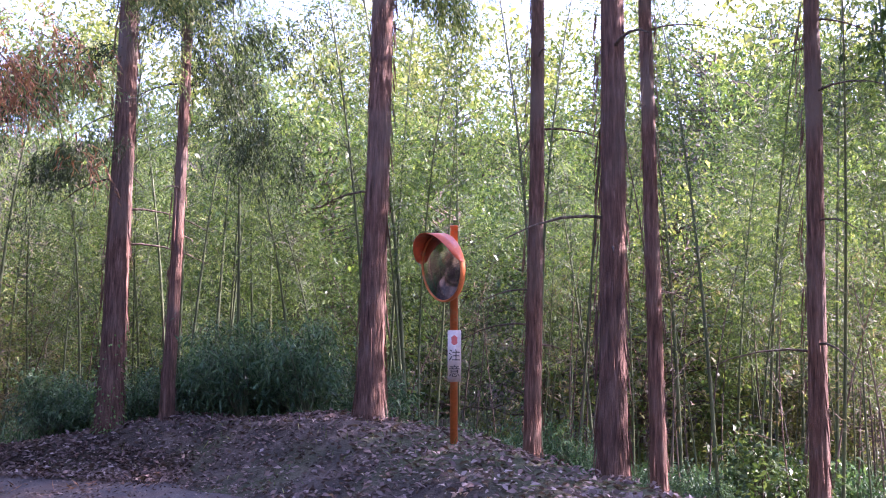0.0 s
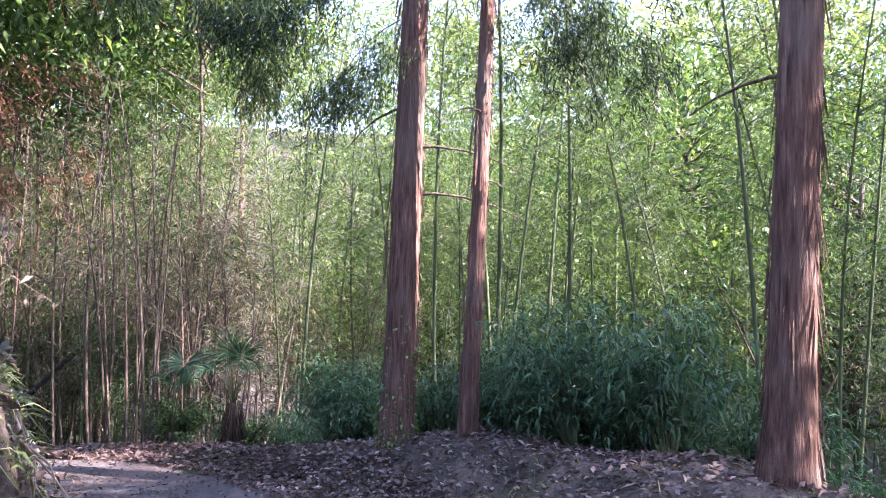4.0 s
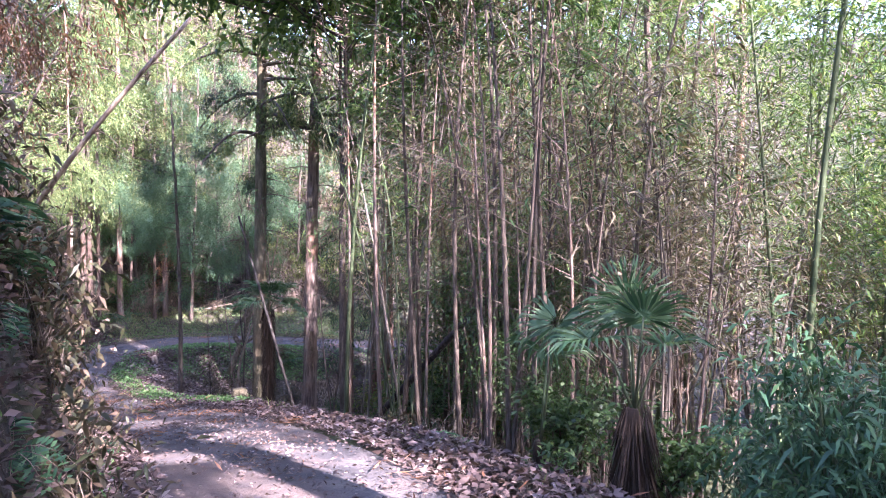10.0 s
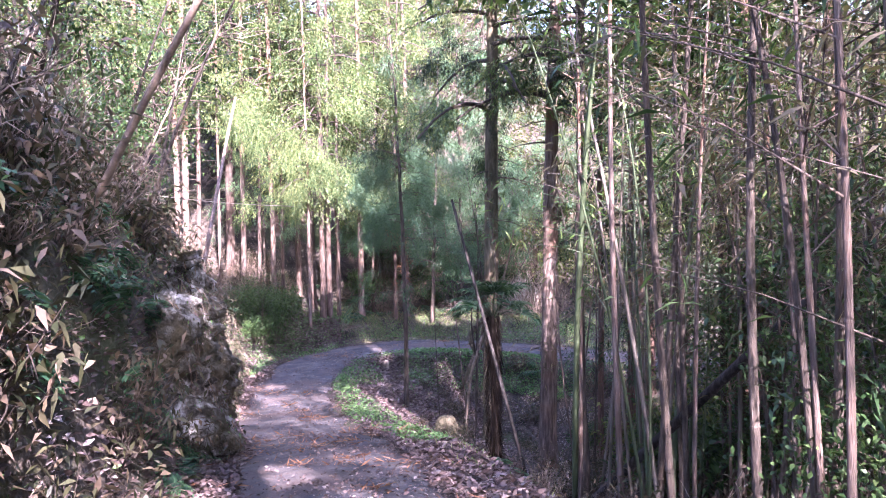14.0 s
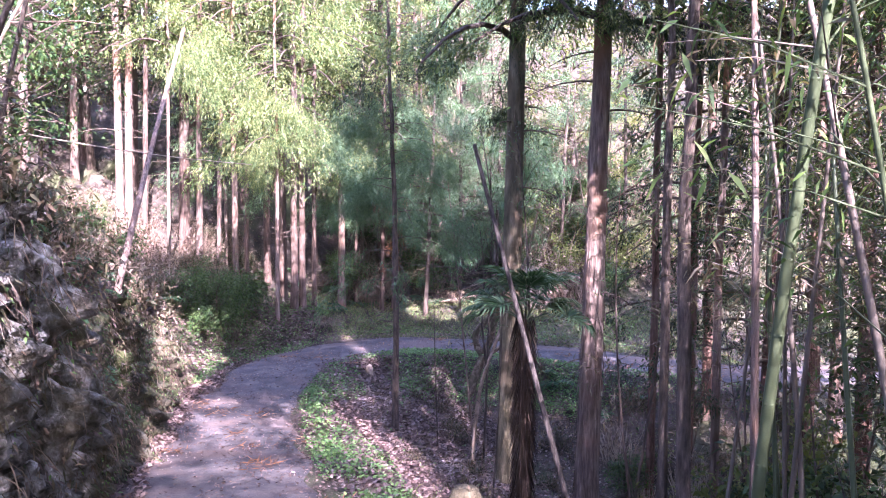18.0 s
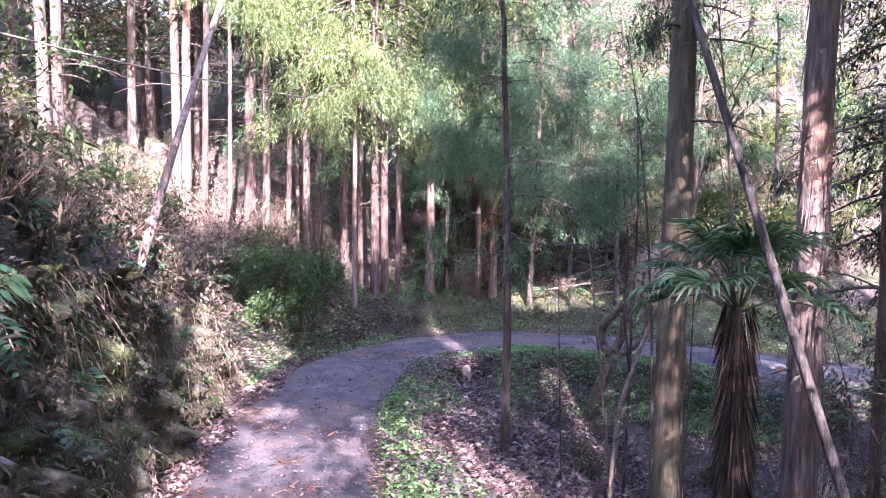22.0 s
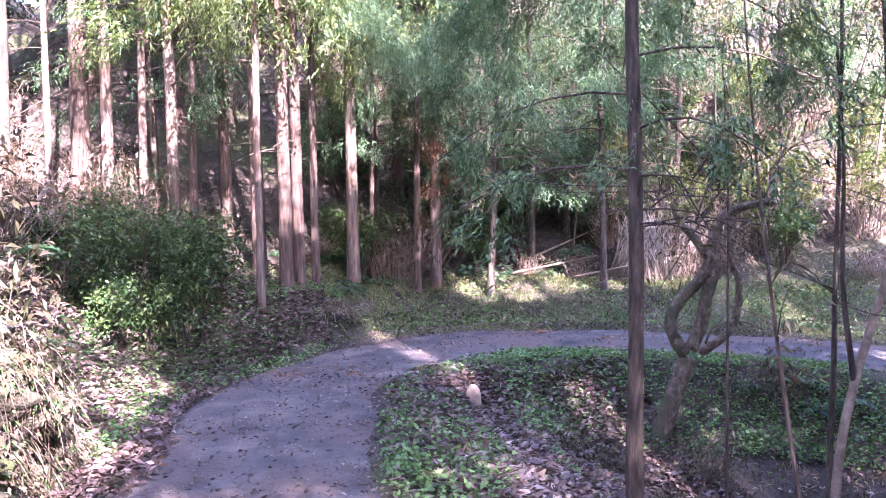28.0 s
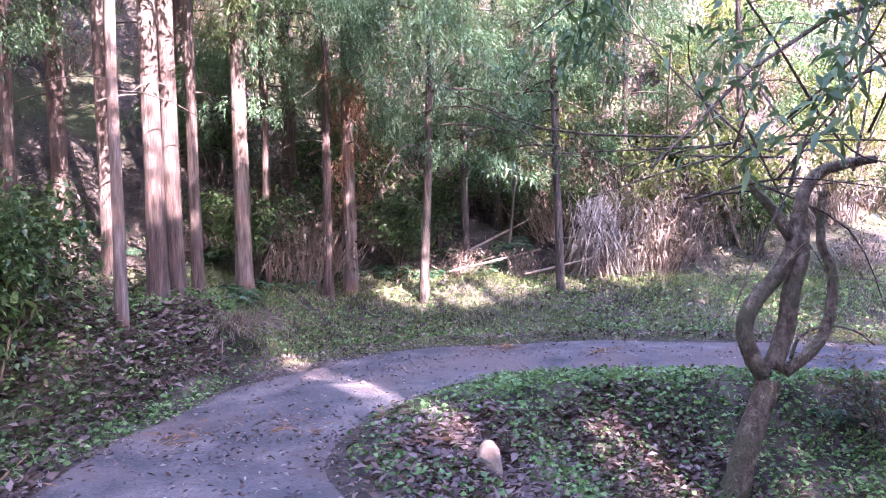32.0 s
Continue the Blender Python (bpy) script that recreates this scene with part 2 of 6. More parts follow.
# ---------------------------------------------------------------- geometry helpers
class Buf:
    """Collects faces for one mesh."""

    def __init__(self):
        self.v, self.f, self.n = [], [], 0

    def add(self, verts, faces):
        verts = np.asarray(verts, float)
        self.v.append(verts)
        for f in faces:
            self.f.append(tuple(i + self.n for i in f))
        self.n += len(verts)
        return self

    def tube(self, pts, radii, sides=8, ridge=0.0, cap=True, seed=0):
        pts = np.asarray(pts, float)
        k = len(pts)
        radii = np.broadcast_to(np.asarray(radii, float), (k,))
        tan = np.gradient(pts, axis=0)
        tan /= np.linalg.norm(tan, axis=1)[:, None] + 1e-9
        ref = np.array([1.0, 0, 0]) if abs(tan[:, 2]).mean() > 0.5 else np.array([0, 0, 1.0])
        u = np.cross(tan, ref)
        u /= np.linalg.norm(u, axis=1)[:, None] + 1e-9
        w = np.cross(tan, u)
        a = np.linspace(0, 2 * math.pi, sides, endpoint=False)
        r = radii[:, None] * np.ones(sides)
        if ridge:
            g = np.random.default_rng(seed)
            lobes = sum(np.sin(a * m + g.uniform(0, 6.3)) / m for m in (2, 3, 5, 7, 11))
            swing = g.normal(0, 1, (k, sides)) * 0.35 + lobes
            r = r * (1 + ridge * swing)
        ring = pts[:, None] + r[..., None] * (np.cos(a)[None, :, None] * u[:, None] + np.sin(a)[None, :, None] * w[:, None])
        faces = [(i * sides + j, i * sides + (j + 1) % sides, (i + 1) * sides + (j + 1) % sides, (i + 1) * sides + j) for i in range(k - 1) for j in range(sides)]
        if cap:
            faces += [tuple(range(sides))[::-1], tuple((k - 1) * sides + j for j in range(sides))]
        return self.add(ring.reshape(-1, 3), faces)

    def leaves(self, at, along, length, width, fold=0.25, droop=0.0, g=rng):
        """Pointed leaves: a rhombus folded on its midrib, from the points at, running along the given ways."""
        at, along = np.asarray(at, float), np.asarray(along, float)
        n = len(at)
        along = np.broadcast_to(along, (n, 3))
        along = along / (np.linalg.norm(along, axis=1)[:, None] + 1e-9)
        side = np.cross(along, g.normal(0, 1, (n, 3)) * 0.6 + (0, 0, 1.0))
        side /= np.linalg.norm(side, axis=1)[:, None] + 1e-9
        up = np.cross(side, along)
        length = np.broadcast_to(length, (n,))[:, None]
        width = np.broadcast_to(width, (n,))[:, None]
        mid = at + along * length * 0.42
        tip = at + along * length - np.array([0, 0, 1.0]) * length * droop
        v = np.stack([at, mid + side * width * 0.5 + up * width * fold, tip, mid - side * width * 0.5 + up * width * fold], 1).reshape(-1, 3)
        i = np.arange(n)[:, None] * 4 + self.n
        self.v.append(v)
        self.f.append(np.concatenate([i, i + 1, i + 2, i + 3], 1))
        self.n += 4 * n
        return self

    def mesh(self, name, mat, smooth=False):
        me = bpy.data.meshes.new(name)
        v = np.concatenate(self.v)
        loops, starts, total = [], [], 0
        for f in self.f:
            if isinstance(f, tuple):
                loops.append(np.array(f))
                starts.append(np.array([total]))
                total += len(f)
            else:
                loops.append(f.ravel())
                starts.append(total + 4 * np.arange(len(f)))
                total += f.size
        loops, starts = np.concatenate(loops), np.concatenate(starts)
        me.vertices.add(len(v))
        me.vertices.foreach_set("co", v.astype(np.float32).ravel())
        me.loops.add(total)
        me.loops.foreach_set("vertex_index", loops.astype(np.int32))
        me.polygons.add(len(starts))
        me.polygons.foreach_set("loop_start", starts.astype(np.int32))
        me.update(calc_edges=True)
        me.validate()
        if smooth:
            me.polygons.foreach_set("use_smooth", np.ones(len(me.polygons), bool))
        me.materials.append(mat)
        return me


FINE = {"branching", "foliage", "limb_work", "crown", "twig_work", "needle_spray", "fibre", "fan_leaf", "stem_work", "leafage", "shaggy_bark"}


def part(name, buf, mat, parent, label="", smooth=False):
    ob = new(name, buf.mesh(name, mat, smooth) if isinstance(buf, Buf) else buf)
    ob.parent = parent
    return tagged(ob, label, kind="stuff" if name in FINE else "")


def thing(name, at, label, category, group="", kind=""):
    ob = new(name)
    ob.empty_display_size = 0.1
    ob.matrix_basis = Matrix.Translation(at)
    return tagged(ob, label, category, group, kind)


def unit(n, g=rng):
    v = g.normal(0, 1, (n, 3))
    return v / np.linalg.norm(v, axis=1)[:, None]


# ---------------------------------------------------------------- the lie of the land
# the road's middle: x, y, z; bank on its left: height, run, slope above; on its right: verge, hump, slope, depth
LINE = [
    (-30, -6, 1.9, 1.8, 0.9, 0.6, 1.0, 0.1, 0.5, 6), (-8, -1.0, 0.8, 1.8, 0.9, 0.6, 1.5, 0.1, 0.5, 6), (0, 0.1, 0.45, 1.7, 0.9, 0.6, 2.4, 0.15, 0.5, 6),
    (3, 0.5, 0.34, 1.2, 0.5, 0.6, 2.2, 0.2, 0.5, 6), (5.6, 1.5, 0.3, 1.0, 0.45, 0.45, 2.0, 0.25, 0.5, 6), (7.3, 2.7, 0.13, 1.5, 0.5, 0.6, 1.9, 0.33, 0.5, 6),
    (8.6, 4.1, -0.1, 1.7, 0.8, 0.65, 1.5, 0.45, 0.55, 6), (9.5, 5.8, -0.22, 1.9, 0.8, 0.7, 0.5, 0.15, 0.6, 5), (9.95, 8.0, -0.35, 2.0, 0.8, 0.75, 0.3, 0.0, 0.65, 4.5),
    (10.2, 11, -0.85, 2.2, 0.8, 0.75, 0.25, 0.0, 0.7, 3.4), (10.25, 14, -1.37, 2.5, 0.7, 0.75, 0.3, 0.0, 0.7, 2.6), (10.05, 17, -1.95, 2.6, 0.6, 0.7, 0.3, 0.0, 0.7, 2.1),
    (9.95, 20, -2.38, 2.3, 0.7, 0.65, 0.35, 0.0, 0.75, 1.8), (10.0, 22.5, -2.57, 2.1, 0.7, 0.6, 0.4, 0.0, 0.75, 1.7), (10.3, 24.4, -2.63, 1.7, 0.9, 0.5, 0.5, 0.0, 0.7, 1.7),
    (10.9, 26.4, -2.66, 0.75, 1.3, 0.62, 0.5, 0.0, 0.7, 1.7), (11.95, 27.55, -2.67, 0.62, 0.7, 0.34, 0.5, 0.0, 0.7, 1.7), (13.6, 28.15, -2.68, 0.5, 1.6, 0.26, 0.4, 0.0, 0.75, 1.7),
    (15.4, 27.6, -2.68, 0.5, 2.2, 0.45, 0.35, 0.0, 0.75, 1.7), (17.2, 26.3, -2.7, 0.5, 2.0, 0.55, 0.35, 0.0, 0.7, 1.8), (19.2, 24.9, -2.75, 0.5, 1.8, 0.55, 0.35, 0.0, 0.7, 1.9),
    (22.5, 24.0, -2.85, 0.5, 1.8, 0.55, 0.4, 0.0, 0.6, 2.0), (40, 25.0, -3.2, 0.5, 1.8, 0.5, 0.4, 0.0, 0.6, 2.0),
]


def spline(rows, step=0.3):
    p = np.array(rows, float)
    out = []
    for i in range(len(p) - 1):
        a, b, c, d = p[max(i - 1, 0)], p[i], p[i + 1], p[min(i + 2, len(p) - 1)]
        n = max(2, int(np.hypot(*(c - b)[:2]) / step))
        for u in np.arange(n) / n:
            q = b + 0.5 * u * (c - a + u * (2 * a - 5 * b + 4 * c - d + u * (3 * (b - c) + d - a)))
            q[3:] = b[3:] + (c - b)[3:] * u
            out.append(q)
    out.append(p[-1])
    return np.array(out)


MID = spline(LINE)
TAN = np.gradient(MID[:, :2], axis=0)
TAN /= np.linalg.norm(TAN, axis=1)[:, None]
ROAD_W = 1.12


def wave(x, y, s, seed):
    """Cheap smooth noise in about -1 to 1."""
    g = np.random.default_rng(seed)
    z = 0
    for k in range(6):
        a, q, p = g.uniform(0, 6.283), s * g.uniform(0.6, 1.9), g.uniform(0, 6.283)
        z = z + np.sin((x * math.cos(a) + y * math.sin(a)) * q + p)
    return z / 3.2


def road_at(x, y):
    """Nearest sample of the road's middle and the distance from it, left positive."""
    x, y = np.atleast_1d(np.asarray(x, float)), np.atleast_1d(np.asarray(y, float))
    idx = np.empty(len(x), int)
    for k in range(0, len(x), 20000):
        s = slice(k, k + 20000)
        idx[s] = ((x[s, None] - MID[None, :, 0]) ** 2 + (y[s, None] - MID[None, :, 1]) ** 2).argmin(1)
    dx, dy = x - MID[idx, 0], y - MID[idx, 1]
    along = dx * TAN[idx, 0] + dy * TAN[idx, 1]
    d = np.hypot(dx, dy) * np.sign(TAN[idx, 0] * dy - TAN[idx, 1] * dx)
    return idx, d, along


def ground_z(x, y):
    x, y = np.atleast_1d(np.asarray(x, float)), np.atleast_1d(np.asarray(y, float))
    i, d, along = road_at(x, y)
    nxt = np.clip(i + np.sign(along).astype(int), 0, len(MID) - 1)
    gap = np.hypot(*(MID[nxt, :2] - MID[i, :2]).T) + 1e-6
    u = np.clip(np.abs(along) / gap, 0, 1)[:, None]
    p = MID[i] * (1 - u) + MID[nxt] * u
    z0, hb, run, sl, verge, hump, sr, deep = p[:, 2], p[:, 3], p[:, 4], p[:, 5], p[:, 6], p[:, 7], p[:, 8], p[:, 9]
    near = np.exp(-((x - 10.9) ** 2 + (y - 28.4) ** 2) / 1.6)
    w = ROAD_W + 0.1 * wave(x, y, 1.3, 3) - 0.42 * near - 0.42 * np.exp(-((x - 5.55) ** 2 + (y - 3.0) ** 2) / 0.9)
    l = np.maximum(d - w, 0)
    s = np.clip((l - 0.15) / run, 0, 1)
    up = hb * s * s * (3 - 2 * s) + sl * np.maximum(l - run - 0.15, 0)
    up = np.where(up > 9, 9 + 0.35 * (up - 9), up)
    r = np.maximum(-d - w, 0)
    t = np.clip(r / np.maximum(verge * 0.6, 0.2), 0, 1)
    down = hump * t * t * (3 - 2 * t) - deep * (1 - np.exp(-sr * np.maximum(r - verge, 0) / deep))
    z = z0 + np.where(d > 0, up, down)
    away = np.clip((np.abs(d) - w) / 1.5, 0, 1)
    z = z + away * (0.1 * wave(x, y, 1.1, 5) + 0.05 * wave(x, y, 3.3, 6))
    back = np.maximum(l - 4.2, 0) * np.clip((y - 27) / 4, 0, 1) * np.clip((x - 5) / 4, 0, 1) * np.clip((26 - x) / 5, 0, 1)
    z = z + 0.5 * np.minimum(back, 12)
    rise = np.clip((d - w) / 0.62, 0, 1)
    z = z + (-1.96 + 0.12 * (d - 1.5) - z) * np.exp(-(((x - 10.9) ** 2 + (y - 28.7) ** 2) / 1.9) ** 2) * rise * 0.97
    z = z - 0.035 * np.clip((w - np.abs(d)) / 0.25, 0, 1)
    far = np.hypot(x - 14, y - 12)
    return z + np.where(d > 0, 0.12, 0.42) * np.maximum(far - 30, 0) * (far < 110) + np.where(d > 0, 0.12, 0.42) * 80 * (far >= 110)


def gz(x, y):
    return float(ground_z([x], [y])[0])

# ---------------------------------------------------------------- ground and road
def axis_steps(lo, hi, a, b, fine, grow):
    """Grid lines: fine between a and b, ever wider out to lo and hi."""
    mid = list(np.arange(a, b, fine))
    out, s, q = [], fine, b
    while q < hi:
        out.append(q)
        s *= grow
        q += s
    low, s, q = [], fine, a
    while q > lo:
        s *= grow
        q -= s
        low.append(q)
    return np.array(low[::-1] + mid + out + [hi])


gx, gy = axis_steps(-400, 420, -1, 21, 0.16, 1.13), axis_steps(-400, 430, -6, 33, 0.16, 1.13)
xx, yy = np.meshgrid(gx, gy)
zz = ground_z(xx.ravel(), yy.ravel())
b = Buf()
b.v.append(np.stack([xx.ravel(), yy.ravel(), zz], 1))
nx, ny = len(gx), len(gy)
q = (np.arange(ny - 1)[:, None] * nx + np.arange(nx - 1)[None, :]).ravel()[:, None]
b.f.append(np.concatenate([q, q + 1, q + nx + 1, q + nx], 1))
b.n = nx * ny
ground = new("ground", b.mesh("ground", M["soil"], True))
tagged(ground, "brown leaf-strewn forest soil with steep banks", "ground", kind="structure")

b = Buf()
side = np.linspace(-1, 1, 15)
fine = spline(LINE, 0.16)
ft = np.gradient(fine[:, :2], axis=0)
ft /= np.linalg.norm(ft, axis=1)[:, None]
rows_n = len(fine)
half = 0.98 + 0.08 * wave(fine[:, 0], fine[:, 1], 2.1, 9) + 0.2 * np.exp(-((fine[:, 0] - 8) / 5) ** 2 - ((fine[:, 1] - 3) / 4) ** 2)
pinch = 0.15 * np.exp(-((fine[:, 0] - 11.5) ** 2 + (fine[:, 1] - 27.5) ** 2) / 1.3)
wide = half[:, None] - np.where(side > 0, 1, 0) * pinch[:, None]
px_ = fine[:, None, 0] - ft[:, None, 1] * side * wide
py_ = fine[:, None, 1] + ft[:, None, 0] * side * wide
pz_ = ground_z(px_.ravel(), py_.ravel()).reshape(px_.shape) + 0.05 - 0.1 * np.abs(side) ** 6 + 0.012 * wave(px_, py_, 4.0, 11) - 0.025 * np.exp(-((np.abs(side) - 0.5) / 0.16) ** 2)
b.v.append(np.stack([px_, py_, pz_], -1).reshape(-1, 3))
q = (np.arange(rows_n - 1)[:, None] * 15 + np.arange(14)[None, :]).ravel()[:, None]
b.f.append(np.concatenate([q, q + 15, q + 16, q + 1], 1))
b.n = rows_n * 15
road = new("road", b.mesh("road", M["road"], True))
tagged(road, "unpaved grey-brown forest road of packed dirt", "road", kind="structure")


# gaps cut in the crowns to place sun patches: landing points and half-widths
SHAFTS = [(12.5, 27.9, -2.62, 0.25, 2.1), (12.52, 25.5, -2.45, 0.2, 0.5), (14.0, 26.0, -3.0, 0.14, 0.7), (13.0, 24.6, -3.0, 0.16, 0.7), (8.95, 25.1, -1.0, 0.4, 0.55), (9.3, 24.9, -1.9, 0.3, 0.55), (9.9, 20.6, -1.95, 0.42, 0.28),
          (9.75, 22.4, -2.2, 0.38, 0.4), (10.1, 18.6, -1.65, 0.4, 0.4), (9.1, 17.4, -0.1, 0.5, 0.5), (9.7, 12.6, -1.1, 0.4, 0.5), (10.1, 10.3, -0.75, 0.5, 0.25), (9.6, 9.2, -0.55, 0.4, 0.25), (9.2, 26.3, -2.4, 0.6, 0.4), (5.6, 3.1, 1.2, 0.6, 0.5), (6.15, 1.0, 0.45, 0.25, 0.9),
          (14.95, 19.8, 0.0, 0.22, 2.5), (14.16, 21.0, 0.0, 0.18, 1.2), (6.25, -1.9, 1.5, 0.16, 2.4), (8.92, 0.1, 1.5, 0.16, 1.8), (7.9, -4.6, 1.6, 0.14, 2.2), (7.15, -0.6, 2.2, 0.35, 0.5), (9.2, 20.0, 0.2, 0.5, 1.6),
          (15.6, 29.6, -1.5, 1.3, 1.2), (17.5, 29.3, -1.7, 0.9, 0.9)]


def shaft(p):
    """Which of the points lie where a shaft of sun comes down to the ground."""
    hit = np.zeros(len(p), bool)
    for cx, cy, cz, rx, ry in SHAFTS:
        k = (p[:, 2] - cz) / sun_way.z
        qx, qy = p[:, 0] - sun_way.x * k, p[:, 1] - sun_way.y * k
        qx = qx - (qy - cy) * sun_way.x / sun_way.y
        hit |= ((qx - cx) / rx) ** 2 + ((qy - cy) / ry) ** 2 < 1
    return hit


def clear(buf, at):
    """Leaves without those that would hang in a shaft of sun; at: where the buffer's origin stands."""
    q = np.concatenate(buf.v).reshape(-1, 4, 3)
    q = q[~shaft(q.mean(1) + np.asarray(at))]
    kept = Buf()
    kept.v.append(q.reshape(-1, 3))
    kept.f.append(np.arange(len(q) * 4).reshape(-1, 4))
    kept.n = len(q) * 4
    return kept


# ---------------------------------------------------------------- trees
def spray(buf, at, way, n, size, g, droop=0.5, width=0.085):
    """A drooping spray: fine shoots lined up along thin hanging branchlets round a point."""
    m = max(n // 4, 2)
    p = np.asarray(at) + g.normal(0, 1, (m, 3)) * size * 0.4
    a = np.asarray(way) * 0.6 + g.normal(0, 0.5, (m, 3)) + np.array([0, 0, -droop])
    a /= np.linalg.norm(a, axis=1)[:, None] + 1e-9
    u = np.tile(np.linspace(0.05, 1, 9), m)
    at_, way_ = np.repeat(p, 9, 0), np.repeat(a, 9, 0)
    reach = np.repeat(size * g.uniform(0.7, 1.4, m), 9) * u
    at_ = at_ + way_ * reach[:, None] - np.array([0, 0, 1]) * (0.25 * reach * u)[:, None]
    k = len(u)
    buf.leaves(at_, way_ + g.normal(0, 0.75, (k, 3)) * (1, 1, 0.7), size * g.uniform(0.22, 0.45, k), size * width * g.uniform(0.8, 1.5, k), droop=0.2, g=g)


def cedar_crown(height, first, reach, seed, density=1.0, size=0.25, droop=0.75):
    """Limbs and needle sprays of a cedar whose lowest green limb sits at first."""
    g = np.random.default_rng(seed)
    limbs, green = Buf(), Buf()
    z = first
    while z < height - 0.4:
        f = (z - first) / max(height - first, 1)
        r = reach * (1 - f) ** 0.75 * g.uniform(0.7, 1.1) + 0.25
        a = g.uniform(0, 6.283)
        d = np.array([math.cos(a), math.sin(a), 0])
        u = np.linspace(0, 1, 6)[:, None]
        pts = np.array([0, 0, z]) + d * r * u + np.array([0, 0, 1]) * r * (0.22 * u - 0.5 * u * u)
        limbs.tube(pts, np.linspace(0.014, 0.004, 6) * reach * (1 + 0.6 * (1 - f)) * min(1, (height / 14) ** 2), 5, cap=False)
        m = int(r * 4.5 * density) + 1
        for k in range(m):
            t = g.uniform(0.25, 1.0)
            p = np.array([0, 0, z]) + d * r * t + np.array([0, 0, 1]) * r * (0.22 * t - 0.5 * t * t)
            across = np.array([-d[1], d[0], 0]) * g.normal(0, 0.22 * r)
            spray(green, p + across, d + across, int(30 * density) + 4, size, g, droop)
        z += g.uniform(0.16, 0.34) / density ** 0.5
    return limbs, green


def trunk(buf, height, base, top, lean=(0, 0), seed=0, flare=1.5, sides=18, ridge=0.045, wobble=0.03):
    g = np.random.default_rng(seed)
    u = np.concatenate([np.linspace(0, 0.12, 7), np.linspace(0.15, 1, 16)])
    r = base + (top - base) * u + base * (flare - 1) * np.exp(-u * height / 0.35)
    x = np.cumsum(g.normal(0, wobble, len(u))) * u
    y = np.cumsum(g.normal(0, wobble, len(u))) * u
    pts = np.stack([lean[0] * u * height + x, lean[1] * u * height + y, u * height - 0.25], 1)
    buf.tube(pts, r, sides, ridge, seed=seed)
    return pts


CEDARS = {}


def cedar(x, y, radius, height, label, seed, lean=(0, 0), first=6.0,  reach=1.9, bark="bark_cedar", dead=6, group="", leaf="leaf_cedar", z=None, crown=None, density=1.0, shaggy=0, size=0.25, open_=False):
    g = np.random.default_rng(seed)
    t = thing("cedar_tree", (x, y, gz(x, y) if z is None else z), label, "tree", group)
    b = Buf()
    pts = trunk(b, height, radius, radius * 0.35, lean, seed)
    part("trunk", b, M[bark], t, smooth=True)
    if shaggy:
        zs, a = g.uniform(0.05, 6.5, shaggy), g.uniform(0, 6.283, shaggy)
        r = radius * (1.02 - 0.65 * zs / height) + radius * 0.5 * np.exp(-(zs + 0.25) / 0.35)
        at = np.stack([lean[0] * zs + r * np.cos(a), lean[1] * zs + r * np.sin(a), zs], 1)
        part("shaggy_bark", Buf().leaves(at, np.stack([0.12 * np.cos(a), 0.12 * np.sin(a), -1 + 0 * a], 1), g.uniform(0.12, 0.5, shaggy), g.uniform(0.008, 0.022, shaggy), 0.2, 0.0, g), M[bark], t)
    key = (x, y) if open_ else crown or (round(height), round(first), round(reach * 2), seed % 3, density)
    if key not in CEDARS:
        limbs, green = cedar_crown(height, first, reach, 100 + seed, density, size)
        if open_:
            green = clear(green, t.matrix_basis.translation)
        CEDARS[key] = (limbs.mesh("limb_work", M["bark_dark"]), green.mesh("crown", M[leaf]))
    top = Matrix(((1, 0, lean[0], 0), (0, 1, lean[1], 0), (0, 0, 1, 0), (0, 0, 0, 1)))
    for n, me in zip(("limb_work", "crown"), CEDARS[key]):
        o = part(n, me, None, t)
        o.matrix_basis = top @ Matrix.Rotation(0 if open_ else g.uniform(0, 6.28), 4, "Z")
    for k in range(dead):
        zz_ = g.uniform(1.8, first)
        a, r = g.uniform(0, 6.283), g.uniform(0.25, 1.3)
        u = np.linspace(0, 1, 5)[:, None]
        p0 = np.array([np.interp(zz_, pts[:, 2], pts[:, 0]), np.interp(zz_, pts[:, 2], pts[:, 1]), zz_])
        stub = p0 + np.array([math.cos(a), math.sin(a), 0]) * r * u + np.array([0, 0, 1]) * r * (0.15 * u - 0.35 * u * u)
        part("dead_branch", Buf().tube(stub, np.linspace(0.018, 0.005, 5) * min(1, radius / 0.12), 5), M["bark_dark"], t)
    return t


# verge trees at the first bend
# The first three crowns carry shade in their needle colour.
cedar(10.45, 3.45, 0.16, 17, "tall cedar with red-brown bark and sunlit spots, ivy at its foot", 1, (0.012, -0.012), 7.5, 2.0, group="verge cedars", shaggy=420, leaf="leaf_cedar_shaded")
cedar(10.42, 2.72, 0.085, 12, "slim young cedar with brown bark on the leafy verge", 2, (0.0, -0.03), 6.5, 1.4, group="verge cedars", shaggy=160, leaf="leaf_cedar_shaded")
cedar(8.92, 0.1, 0.15, 17, "tall cedar with shaggy red-brown bark on the leafy verge", 3, (0.01, -0.03), 8, 2.0, group="verge cedars", shaggy=520, leaf="leaf_cedar_shaded")
cedar(9.7, -1.91, 0.115, 16, "straight cedar with dark bark beside the mirror pole", 4, (0, -0.014), 7.5, 1.8, group="verge cedars", shaggy=260)
cedar(6.25, -1.9, 0.118, 17, "thick cedar with sunlit stringy bark", 5, (0, -0.004), 8, 2.0, group="verge cedars", shaggy=560)
cedar(8.66, -3.16, 0.095, 16, "straight cedar with brown bark behind a thicker one", 6, (0, 0.008), 7.5, 1.7, group="verge cedars", shaggy=220)
